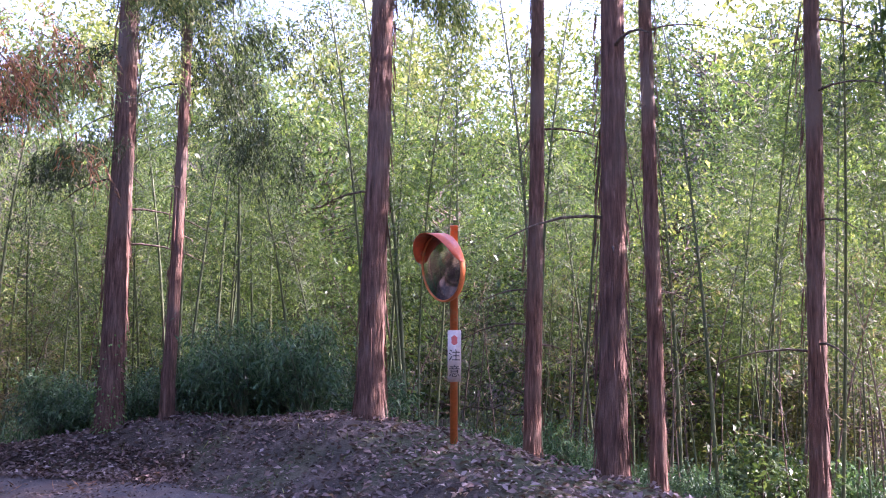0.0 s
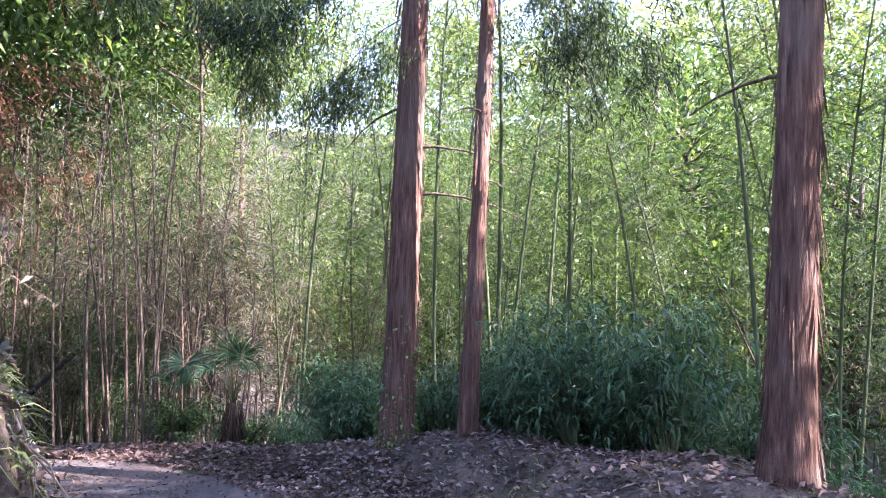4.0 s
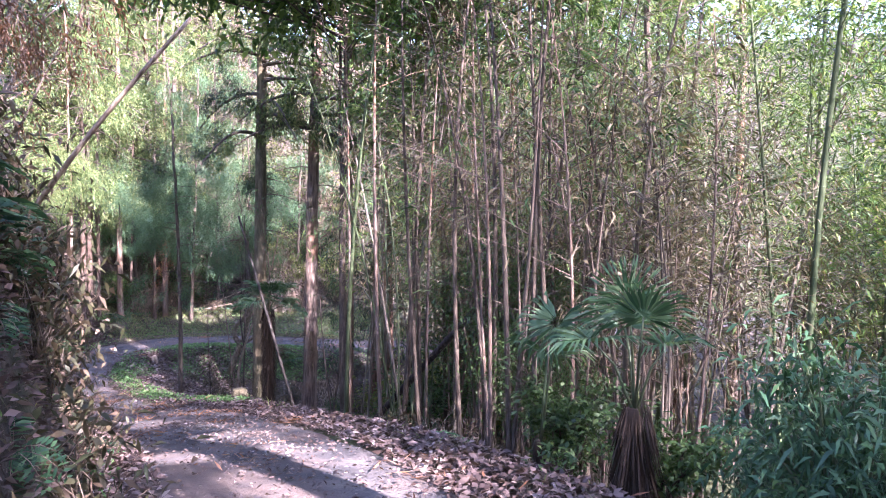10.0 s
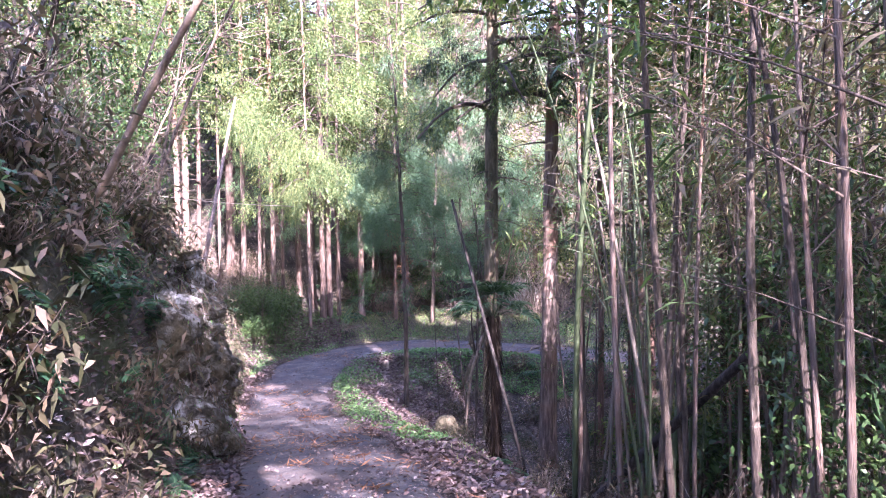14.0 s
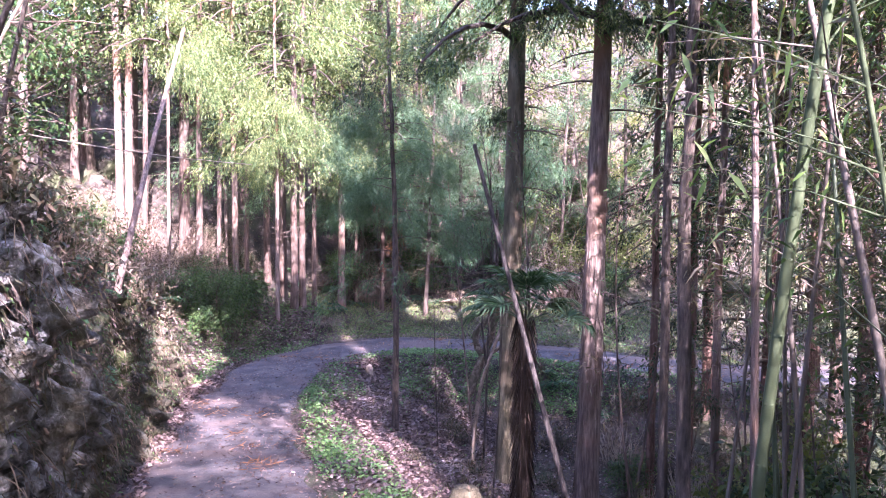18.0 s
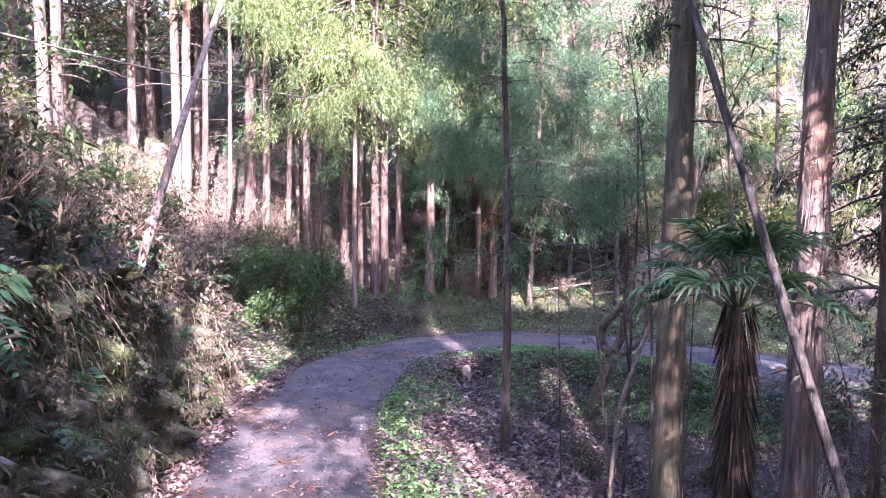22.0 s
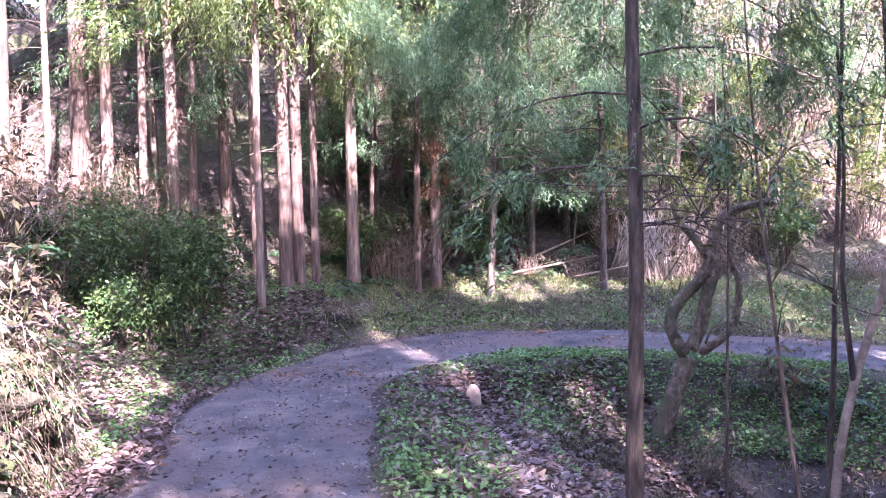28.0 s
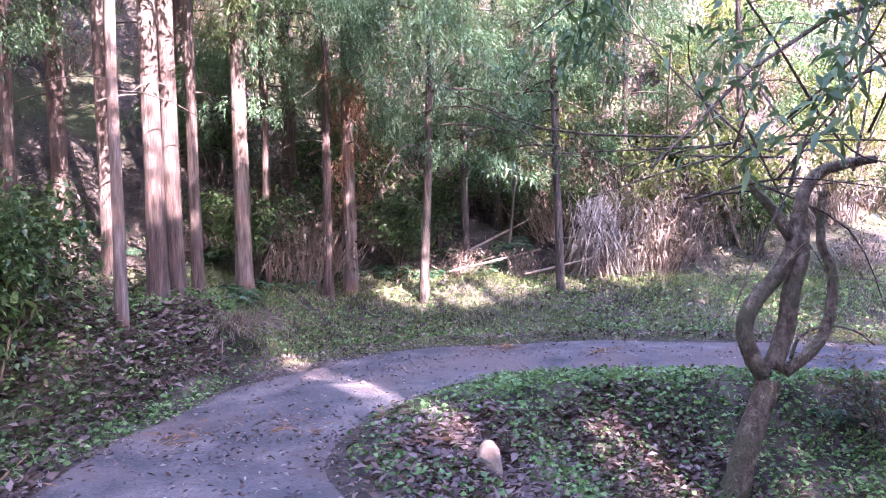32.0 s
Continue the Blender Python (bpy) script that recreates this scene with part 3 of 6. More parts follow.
cedar(7.9, -4.6, 0.105, 16, "cedar overgrown with dry creepers", 7, (0, 0.0), 7.5, 1.7, group="verge cedars", shaggy=300)
# the pair below the road, the sapling and the grove beyond the bend
cedar(14.16, 21.25, 0.18, 17, "tall mossy cedar below the road edge", 8, (0.016, 0.012), 7.0, 2.5, "bark_moss", 9, "cedars below the road", open_=True, density=1.0, shaggy=200)
cedar(14.95, 20.0, 0.17, 17, "tall cedar with orange-brown sunlit bark", 9, (0.03, 0.03), 7.0, 2.5, "bark_pale", 8, "cedars below the road", open_=True, density=1.0, shaggy=260)
cedar(12.58, 22.62, 0.058, 8.5, "slender young cedar with a thin crown on the slope", 10, (0.0, 0.0), 2.6, 1.25, "bark_dark", 5, "", "leaf_cypress", density=1.0, size=0.15, open_=True)
GROVE = [(10.7, 28.25, 0.052, 11), (11.12, 29.0, 0.09, 15), (11.34, 29.25, 0.085, 15), (11.65, 29.75, 0.06, 13), (12.47, 30.95, 0.105, 14), (12.9, 31.4, 0.045, 10), (14.0, 31.2, 0.095, 14), (13.9, 33.4, 0.12, 15),
         (10.9, 30.4, 0.1, 14), (10.5, 31.5, 0.1, 14), (13.6, 31.0, 0.06, 12), (11.9, 33.5, 0.09, 14), (12.7, 35.5, 0.11, 15), (15.5, 36, 0.11, 15), (10.8, 36, 0.1, 15), (14.3, 38, 0.12, 15), (17.5, 38, 0.12, 15)]
for n, (x, y, r, h) in enumerate(GROVE):
    cedar(x, y, r, h, "straight bare-stemmed cedar in a dark grove" if n > 3 else "straight pale-stemmed cedar at the grove's edge", 20 + n, (rng.normal(0, 0.006), rng.normal(0, 0.006)), 4.6 if n != 0 else 3.6, 1.7, "bark_pale" if n in (0, 4, 6) else "bark_grove", 3, "grove cedars", crown=("grove", n % 3), density=0.85)
for n, (x, y, h) in enumerate([(14.7, 30.4, 9), (15.9, 31.3, 10), (17.1, 32.2, 10), (13.2, 32.3, 9), (15.3, 33.6, 11), (18.9, 31.2, 10), (20.4, 30.0, 9), (16.6, 29.9, 7), (9.4, 31.8, 9)]):
    cedar(x, y, 0.06, h, "young cypress with low feathery blue-green boughs", 170 + n, (rng.normal(0, 0.01), rng.normal(0, 0.01)), 2.0, 1.7, "bark_dark", 3, "young cypresses", "leaf_cypress", crown=("cypress", n % 3), density=1.3, size=0.18)
# The needle colour of these trees has shade mixed in, so they stay dark.
for n, (x, y) in enumerate([(17.4, 21.4), (18.5, 22.6), (19.6, 21.2), (18.0, 20.2), (20.8, 22.6)]):
    cedar(x, y, 0.1, 13, "dark close-grown cedar below the far road", 210 + n, (rng.normal(0, 0.01), rng.normal(0, 0.01)), 2.4, 1.7, "bark_cedar", 6, "cedars below the far road", "leaf_cedar_shaded", crown=("hind", n % 3), density=0.8)
# darker cedars south-east of the bend, spaced to shade it beside the sun streak
for n, (x, y) in enumerate([(16.6, 14.3), (20.3, 16.6), (18.4, 18.6), (21.6, 13.2), (21.4, 18.2), (22.6, 15.6), (20.3, 21.4), (24.2, 20.0)]):
    cedar(x, y, 0.12, 15, "dark straight cedar in the hollow below the road", 130 + n, (rng.normal(0, 0.008), rng.normal(0, 0.008)), 4.4, 1.8, "bark_pale" if n % 3 == 0 else "bark_cedar", 7, "hollow cedars", density=0.8, open_=True)
cedar(16.5, 21.0, 0.07, 14, "slim reddish cedar standing below the road", 150, (0.0, 0.0), 8.2, 1.2, "bark_cedar", 8, "cedars below the road", density=0.7)
cedar(16.72, 19.5, 0.07, 14, "slim pale-barked cedar standing below the road", 151, (0.0, 0.0), 8.2, 1.2, "bark_pale", 8, "cedars below the road", density=0.7)
# hillside row above the road
HILL = [(8.35, 31.3, 0.14), (9.7, 30.0, 0.085), (8.78, 30.6, 0.085), (9.97, 30.2, 0.06), (7.1, 30.5, 0.11), (9.25, 30.6, 0.06), (7.45, 30.6, 0.07), (8.12, 29.8, 0.045), (6.85, 30.8, 0.11), (5.6, 27.4, 0.1), (4.8, 29.0, 0.12), (4.0, 27.0, 0.11), (3.6, 30.5, 0.1), (5.2, 33.5, 0.11), (2.5, 28.5, 0.1), (4.5, 25.2, 0.1), (2.4, 24, 0.1), (1.5, 27, 0.1)]
for n, (x, y, r) in enumerate(HILL):
    cedar(x, y, r, 15, "sunlit cedar trunk on the steep hillside", 50 + n, (rng.normal(0, 0.012), rng.normal(0, 0.012)), 5.2, 1.6, "bark_pale" if n % 3 else "bark_grove", 9, "hillside cedars", crown=("hill", n % 3), density=0.8)


# Needles coloured as in shade keep the wood behind the row dark.
for n, (x, y) in enumerate([(3.2, 34.5), (5.0, 35.6), (6.6, 34.6), (8.2, 35.4), (9.8, 34.8), (4.2, 37.5), (6.0, 38.0), (7.8, 38.4), (9.6, 38.0), (1.8, 33.0), (0.6, 30.5), (2.2, 36.5)]):
    cedar(x, y, 0.12, 15, "dark cedar in the closed wood behind the hillside row", 190 + n, (rng.normal(0, 0.01), rng.normal(0, 0.01)), 2.6, 1.9, "bark_grove", 4, "wood behind the hill", "leaf_cedar_shaded", crown=("hind", n % 3), density=0.8)


# bamboo
def bamboo_meshes(seed, height, radius, dry=False, leaves=700):
    g = np.random.default_rng(seed)
    culm, rings, green = Buf(), Buf(), Buf()
    wood_, leaf_ = {False: ("culm", "leaf_bamboo"), True: ("culm_dry", "leaf_bamboo_dry"), "dark": ("bark_dark", "leaf_shrub"), "brown": ("bark_pale", "leaf_bamboo_dry")}[dry]
    u = np.linspace(0, 1, 14)
    bend = g.uniform(0.03, 0.16) * height
    a0 = g.uniform(0, 6.283)
    path = np.stack([np.cos(a0) * bend * u ** 2.4, np.sin(a0) * bend * u ** 2.4, u * height * (1 - 0.06 * u * u) - 0.15], 1)
    culm.tube(path, radius * (1 - 0.8 * u ** 1.3), 7)
    z, step = 0.25, 0.22
    while z < height * 0.85:
        p = np.array([np.interp(z, path[:, 2], path[:, k]) for k in range(3)])
        r = np.interp(z, path[:, 2], radius * (1 - 0.8 * u ** 1.3))
        rings.tube([p - (0, 0, 0.008), p, p + (0, 0, 0.008)], [r * 1.02, r * 1.2, r * 1.02], 5, cap=False)
        z += step
        step = min(step * 1.06, 0.45)
    n = leaves // 18
    for k in range(n):
        t = g.uniform(0.32, 1.0) ** 0.8
        p = np.array([np.interp(t, u, path[:, k2]) for k2 in range(3)])
        a = g.uniform(0, 6.283)
        r = (0.25 + 1.0 * (1 - abs(t - 0.55) * 1.4)) * g.uniform(0.3, 1.0)
        d = np.array([math.cos(a), math.sin(a), 0.35])
        e = p + d * r
        rings.tube([p, (p + e) / 2 + (0, 0, 0.04), e], [0.006, 0.004, 0.002], 3, cap=False)
        m = 18
        at = p + (e - p) * g.uniform(0.45, 1.05, (m, 1)) + g.normal(0, 0.11, (m, 3))
        green.leaves(at, d * 0.8 + g.normal(0, 0.55, (m, 3)) - (0, 0, 0.45), g.uniform(0.08, 0.15, m), g.uniform(0.013, 0.023, m), droop=0.2, g=g)
    return culm.mesh("culm", M[wood_], True), rings.mesh("branching", M[wood_]), green.mesh("foliage", M[leaf_])


def bamboo(meshes, label, group, name="bamboo", category="bamboo"):
    t = thing(name, (0, 0, -50), label, category, group)
    for n, me in zip(("culm", "branching", "foliage"), meshes):
        part(n, me, None, t)
    return t


GREEN = [bamboo(bamboo_meshes(200 + k, 8.0 + k * 1.0, 0.02 + 0.004 * k, False, 2300), "green bamboo culm with leafy feathery branches", "bamboo grove") for k in range(5)]
DRY = [bamboo(bamboo_meshes(220 + k, 4.5 + k * 0.7, 0.013 + 0.004 * k, True, 420), "withered leaning bamboo with dry pale leaves", "withered bamboo") for k in range(4)]
DARK = [bamboo(bamboo_meshes(230 + k, 4.2 + k * 0.9, 0.014 + 0.005 * k, "brown" if k == 1 else "dark", 260 if k else 60), "thin dark stem crowded among others on the slope", "thin slope stems", "thin_sapling", "sapling") for k in range(3)]

CULM = [bamboo(bamboo_meshes(240 + k, 6.4 + k * 0.6, 0.019 + 0.004 * k, kind, 320), "slender bare-stemmed bamboo crowded on the slope", "slope bamboo") for k, kind in enumerate((False, True, "brown", False, "dark"))]


def plant(sources, spots, lean=0.05, g=rng):
    for n, (x, y) in enumerate(spots):
        s = sources[n % len(sources)]
        m = Matrix.Translation((x, y, gz(x, y))) @ Euler((g.normal(0, lean), g.normal(0, lean), g.uniform(0, 6.28))).to_matrix().to_4x4()
        c = copy_thing(s, m)
        c.scale = [g.uniform(0.85, 1.15)] * 3


def scatter(n, x0, x1, y0, y1, keep, g=rng):
    out = []
    while len(out) < n:
        x, y = g.uniform(x0, x1), g.uniform(y0, y1)
        if keep(x, y):
            out.append((x, y))
    return out


def off_road(x, y):
    return float(road_at([x], [y])[1][0])


def open_slope(x, y):
    """False on the bare strip of slope in front of the fallen trunk."""
    return not (x < 14.3 and 9.4 < y < 14.2)


plant(GREEN, scatter(96, 11.2, 21, -12, 8, lambda x, y: off_road(x, y) < -3.6 and x - 0.25 * y > 11.4), 0.05)
plant(DRY, scatter(10, 10.5, 20, -13, -3.5, lambda x, y: off_road(x, y) < -3.6), 0.1)
plant(DARK, scatter(30, 10.5, 17, -11, 1.5, lambda x, y: off_road(x, y) < -3.8 and x > 10.4), 0.12)
plant(GREEN, scatter(56, 21, 34, -20, 12, lambda x, y: off_road(x, y) < -3.6), 0.04)
plant(GREEN, scatter(30, 13.0, 21, 7, 16, lambda x, y: off_road(x, y) < -3 and x - 13 > 1.1 * (y - 10.5)), 0.06)
plant(DRY, scatter(85, 12.0, 19, 7.5, 18, lambda x, y: -9 < off_road(x, y) < -2.0 and x - 12.2 > 0.85 * (y - 11.2) and open_slope(x, y)), 0.12)
plant(DARK, scatter(70, 11.8, 19, 7.0, 17.5, lambda x, y: -9 < off_road(x, y) < -1.7 and x - 12.2 > 0.85 * (y - 11.2) and open_slope(x, y)), 0.08)
plant(DARK, scatter(44, 11.3, 14.5, 7.2, 12.0, lambda x, y: -4.4 < off_road(x, y) < -1.6 and open_slope(x, y)), 0.06)
plant(DARK, scatter(16, 12.7, 18, 15.5, 23, lambda x, y: -7 < off_road(x, y) < -3.0 and math.hypot(x - 14.1, y - 20.6) > 1.0), 0.1)
plant(DRY, scatter(12, 15, 26, 27, 35, lambda x, y: 4 < off_road(x, y) < 10), 0.2)
plant(CULM, scatter(46, 13.9, 17.0, 9.8, 15.6, lambda x, y: -8 < off_road(x, y) < -2.4), 0.09)
plant(CULM, scatter(13, 12.7, 13.9, 11.6, 14.4, lambda x, y: off_road(x, y) < -1.9 and math.hypot(x - 13.25, y - 13.0) > 0.35), 0.08)
for s in GREEN + DRY + DARK + CULM:
    for o in list(s.children):
        bpy.data.objects.remove(o)
    bpy.data.objects.remove(s)

# tall leafy trees, added mostly out of view, closing over the road for shade
def canopy_tree(x, y, radius, low, high, reach, label, seed, leaf, bark="bark_dark", n=260, off=(0, 0)):
    """A tree whose leafy crown lies between two heights; its leaves hang in clumps on rising limbs."""
    g = np.random.default_rng(seed)
    z = gz(x, y)
    t = thing("canopy_tree", (x, y, z), label, "tree", "roadside canopy")
    b = Buf()
    trunk(b, high - z, radius, radius * 0.3, (0, 0), seed)
    part("trunk", b, M[bark], t, smooth=True)
    limbs, green = Buf(), Buf()
    for k in range(n):
        a, f = g.uniform(0, 6.283), g.uniform(0, 1)
        r = reach * g.uniform(0.05, 1) ** 0.6 * (1 - 0.55 * f * f)
        e = np.array([off[0] + math.cos(a) * r, off[1] + math.sin(a) * r, low - z + (high - low) * f])
        if k % 4 == 0:
            s = np.array([0, 0, max(e[2] - 0.5 * r, 0.5)])
            limbs.tube([s, (s + e) / 2 + (0, 0, 0.15), e], [0.02, 0.013, 0.004], 4, cap=False)
        at = e + g.normal(0, 0.3, (30, 3)) * (1, 1, 0.6)
        at = at[~shaft(at + (x, y, z))]
        if len(at):
            green.leaves(at, unit(len(at), g) + (0, 0, -0.25), g.uniform(0.14, 0.3, len(at)), g.uniform(0.06, 0.12, len(at)), 0.15, 0.2, g)
    part("limb_work", limbs, M["bark_dark"], t)
    part("crown", green, M[leaf], t)


for n, (x, y, low, high, reach) in enumerate([(14.9, 9.2, 6.2, 9.2, 2.5), (15.2, 11.9, 5.2, 8.6, 2.4), (15.4, 14.2, 5.0, 8.2, 2.3), (14.4, 16.8, 4.8, 7.8, 2.3), (16.4, 10.6, 5.8, 9.0, 2.5),
                                              (16.9, 13.4, 5.4, 8.6, 2.5), (17.8, 16.4, 5.0, 8.0, 2.4), (17.6, 19.4, 3.6, 7.0, 2.3)]):
    canopy_tree(x, y, 0.055, low, high, reach, "added tall slim evergreen whose leafy crown shades the road", 600 + n, "leaf_bamboo", n=170, off=(-2.3 if n < 3 else 0, 0))
canopy_tree(13.9, 15.5, 0.07, 5.2, 8.0, 2.1, "added slim evergreen arching out to shade the road", 640, "leaf_bamboo", n=200, off=(-3.3, 0.9))
# Unseen trees on the sun's side, added to shade the first stretch.
for n, (x, y, low) in enumerate([(-3.5, -6.0, 4.6), (-0.8, -6.6, 4.6), (1.8, -6.6, 4.6), (4.4, -7.2, 4.8), (6.6, -8.4, 5.6), (8.8, -9.0, 6.0), (10.8, -10.0, 6.0), (-2, -9.5, 5), (1, -10, 5.5), (4, -10.5, 5.5), (7.4, -11.6, 6), (13.0, -10.8, 6.2)]):
    canopy_tree(x, y, 0.11, low, low + 4.4, 2.3, "unseen tall evergreen added on the slope below the road for shade", 620 + n, "leaf_shrub", "bark_cedar", 150)

# ---------------------------------------------------------------- traffic mirror on its pole
def plain(name, color, rough=0.5, metal=0.0, scale=30, wear=None):
    m, nt, bs = shader(name)
    n = noise_of(nt, scale, detail=4)
    col = ramp(nt, n, [(0.3, tuple(c * 0.75 for c in color)), (0.65, color)])
    if wear:
        col = mixed(nt, ramp(nt, noise_of(nt, 7, detail=6), [(0.55, (0, 0, 0)), (0.66, (1, 1, 1))]), col, wear)
    nt.links.new(col, bs.inputs["Base Color"])
    bs.inputs["Roughness"].default_value, bs.inputs["Metallic"].default_value = rough, metal
    return m


M["orange"] = plain("faded_orange_paint", (0.62, 0.17, 0.045), 0.45, wear=(0.5, 0.24, 0.11))
M["hood"] = plain("orange_plastic", (0.6, 0.1, 0.03), 0.4, wear=(0.55, 0.25, 0.15))
M["mirror"] = plain("dusty_mirror", (0.62, 0.62, 0.62), 0.07, 1.0, 5)
M["plate"] = plain("weathered_white_plate", (0.55, 0.47, 0.41), 0.5, wear=(0.5, 0.38, 0.3))
M["ink"] = plain("dark_ink", (0.03, 0.028, 0.03), 0.6)
M["ink_red"] = plain("faded_red_ink", (0.55, 0.12, 0.1), 0.6)
M["metal"] = plain("zinc_bracket", (0.45, 0.45, 0.46), 0.4, 0.8)


def lathe(profile, sides=40):
    """A turned shape about z from (radius, height) pairs."""
    b = Buf()
    k = len(profile)
    a = np.linspace(0, 2 * math.pi, sides, endpoint=False)
    v = [(r * math.cos(t), r * math.sin(t), z) for r, z in profile for t in a]
    f = [(i * sides + j, i * sides + (j + 1) % sides, (i + 1) * sides + (j + 1) % sides, (i + 1) * sides + j) for i in range(k - 1) for j in range(sides)]
    return b.add(v, f)


def box(b, x0, x1, y0, y1, z0, z1):
    v = [(x, y, z) for x in (x0, x1) for y in (y0, y1) for z in (z0, z1)]
    return b.add(v, [(0, 1, 3, 2), (4, 6, 7, 5), (0, 4, 5, 1), (2, 3, 7, 6), (0, 2, 6, 4), (1, 5, 7, 3)])


def lettering(name, text, size, mat, parent, m):
    c = bpy.data.curves.new(name, "FONT")
    c.body, c.size, c.align_x, c.align_y, c.extrude, c.resolution_u = text, size, "CENTER", "CENTER", 0.001, 3
    tmp = new(name, c)
    me = bpy.data.meshes.new_from_object(tmp.evaluated_get(bpy.context.evaluated_depsgraph_get()))
    bpy.data.objects.remove(tmp)
    me.materials.append(mat)
    ob = part(name, me, None, parent)
    ob.matrix_basis = m
    return ob


MX, MY = 7.2, -0.7
base_z = gz(MX, MY)
tall = 2.63 - base_z
mirror = thing("traffic_mirror", (MX, MY, base_z), "round convex road mirror with orange hood on an orange pole", "traffic mirror")
part("pole", lathe([(0.001, -0.3), (0.036, -0.3), (0.036, tall - 0.012), (0.038, tall - 0.012), (0.038, tall - 0.003), (0.032, tall), (0.001, tall)], 24), M["orange"], mirror, "faded orange steel pole", True)
face = Matrix.Translation((-0.085, 0.1, 2.23 - base_z)) @ (Vector((-0.5, 0.86, -0.1)).to_track_quat("Z", "Y").to_matrix().to_4x4())
R = 0.295
glass = part("mirror_face", lathe([(0.001, 0.085)] + [(R * s, 0.085 - 0.05 * s * s) for s in (0.1, 0.2, 0.3, 0.4, 0.5, 0.6, 0.7, 0.8, 0.9, 1.0)], 48), M["mirror"], mirror, "dusty convex mirror", True)
rim = part("rim", lathe([(R + 0.002, 0.03), (R + 0.014, 0.044), (R + 0.022, 0.028), (R + 0.018, -0.012), (R - 0.05, -0.05), (0.14, -0.07), (0.001, -0.074)], 48), M["orange"], mirror, "orange back shell", True)
b = Buf()
arc = np.linspace(radians(8), radians(172), 30)
ring = [(0.318, 0.0), (0.326, 0.10), (0.33, 0.2), (0.326, 0.2), (0.322, 0.1), (0.314, 0.0)]
edge = np.sin((arc - arc[0]) / (arc[-1] - arc[0]) * math.pi) ** 0.55
v = [(r * math.cos(t), r * math.sin(t), z * (0.2 + 0.8 * e)) for t, e in zip(arc, edge) for r, z in ring]
b.add(v, [(i * 6 + j, i * 6 + (j + 1) % 6, (i + 1) * 6 + (j + 1) % 6, (i + 1) * 6 + j) for i in range(29) for j in range(6)] + [tuple(range(6)), tuple(29 * 6 + j for j in range(6))[::-1]])
hood = part("hood", b, M["hood"], mirror, "orange half-round sun hood", True)
for o in (glass, rim, hood):
    o.matrix_basis = face
for h in (2.14, 2.32):
    b = Buf()
    box(b, -0.075, 0.042, -0.02, 0.075, h - base_z - 0.014, h - base_z + 0.014)
    part("bracket", b, M["metal"], mirror)
turn = Matrix.Translation((-0.046, 0.0, 1.42 - base_z)) @ Matrix.Rotation(radians(-8), 4, "Z")
sign = part("sign_plate", box(Buf(), -0.003, 0.003, -0.062, 0.062, -0.235, 0.235), M["plate"], mirror, "narrow weathered warning plate")
sign.matrix_basis = turn
stand = Matrix(((0, 0, -1, 0), (-1, 0, 0, 0), (0, 1, 0, 0), (0, 0, 0, 1)))
for n, (ch, dz) in enumerate((("注", 0.0), ("意", -0.147))):
    lettering("letter", ch, 0.112, M["ink"], sign, Matrix.Translation((-0.005, 0, dz)) @ stand)
mark = Buf()
mark.add([(-0.005, 0.034 * math.cos(a) * (1 if k % 2 else 0.75), 0.144 + 0.046 * math.sin(a)) for k, a in enumerate(np.linspace(0, 6.283, 12, endpoint=False))], [tuple(range(12))])
part("red_mark", mark, M["ink_red"], sign)
for h in (0.2, -0.2):
    o = part("clamp", lathe([(0.037, -0.01), (0.041, -0.01), (0.041, 0.01), (0.037, 0.01)], 20), M["metal"], sign)
    o.matrix_basis = Matrix.Translation((0.046, 0, h))

# ---------------------------------------------------------------- twisted tree inside the bend
tw = thing("twisted_tree", (14.4, 24.9, gz(14.4, 24.9)), "gnarled bare tree with looping crooked stems below the road", "tree")
TWO = Vector(tw.matrix_basis.translation)


def smooth_line(pts, n=4):
    p = np.array(pts, float)
    out = []
    for i in range(len(p) - 1):
        a, b_, c, d = p[max(i - 1, 0)], p[i], p[i + 1], p[min(i + 2, len(p) - 1)]
        for u in np.arange(n) / n:
            out.append(b_ + 0.5 * u * (c - a + u * (2 * a - 5 * b_ + 4 * c - d + u * (3 * (b_ - c) + d - a))))
    out.append(p[-1])
    return np.array(out)


def limb(name, pts, r0, r1, parent, origin, mat, sides=10, ridge=0.03):
    p = smooth_line(pts) - np.array(origin)
    return part(name, Buf().tube(p, np.linspace(r0, r1, len(p)), sides, ridge, seed=len(pts)), M[mat], parent, smooth=True)


limb("trunk", [(14.49, 25.3, -3.58), (14.6, 25.28, -3.24), (14.71, 25.25, -2.88), (14.88, 25.2, -2.44)], 0.105, 0.088, tw, TWO, "bark_knotty", 14, 0.09)
limb("stem", [(14.84, 25.22, -2.41), (14.75, 25.27, -2.23), (14.72, 25.3, -2.02), (14.81, 25.27, -1.83), (14.99, 25.21, -1.64), (15.11, 25.16, -1.42), (15.16, 25.16, -1.19)], 0.07, 0.062, tw, TWO, "bark_knotty", 14, 0.09)
limb("stem", [(15.09, 25.18, -1.37), (14.97, 25.24, -1.17), (14.83, 25.31, -0.99), (14.76, 25.36, -0.79)], 0.05, 0.024, tw, TWO, "bark_knotty", 14, 0.09)
limb("stem", [(15.16, 25.16, -1.22), (15.2, 25.15, -1.02), (15.34, 25.1, -0.87), (15.59, 25.0, -0.8), (15.74, 24.93, -0.78)], 0.055, 0.034, tw, TWO, "bark_knotty", 14, 0.09)
limb("stem", [(14.9, 25.2, -2.36), (15.02, 25.17, -2.06), (15.07, 25.16, -1.78), (15.14, 25.14, -1.53), (15.16, 25.15, -1.3)], 0.072, 0.058, tw, TWO, "bark_knotty", 14, 0.09)
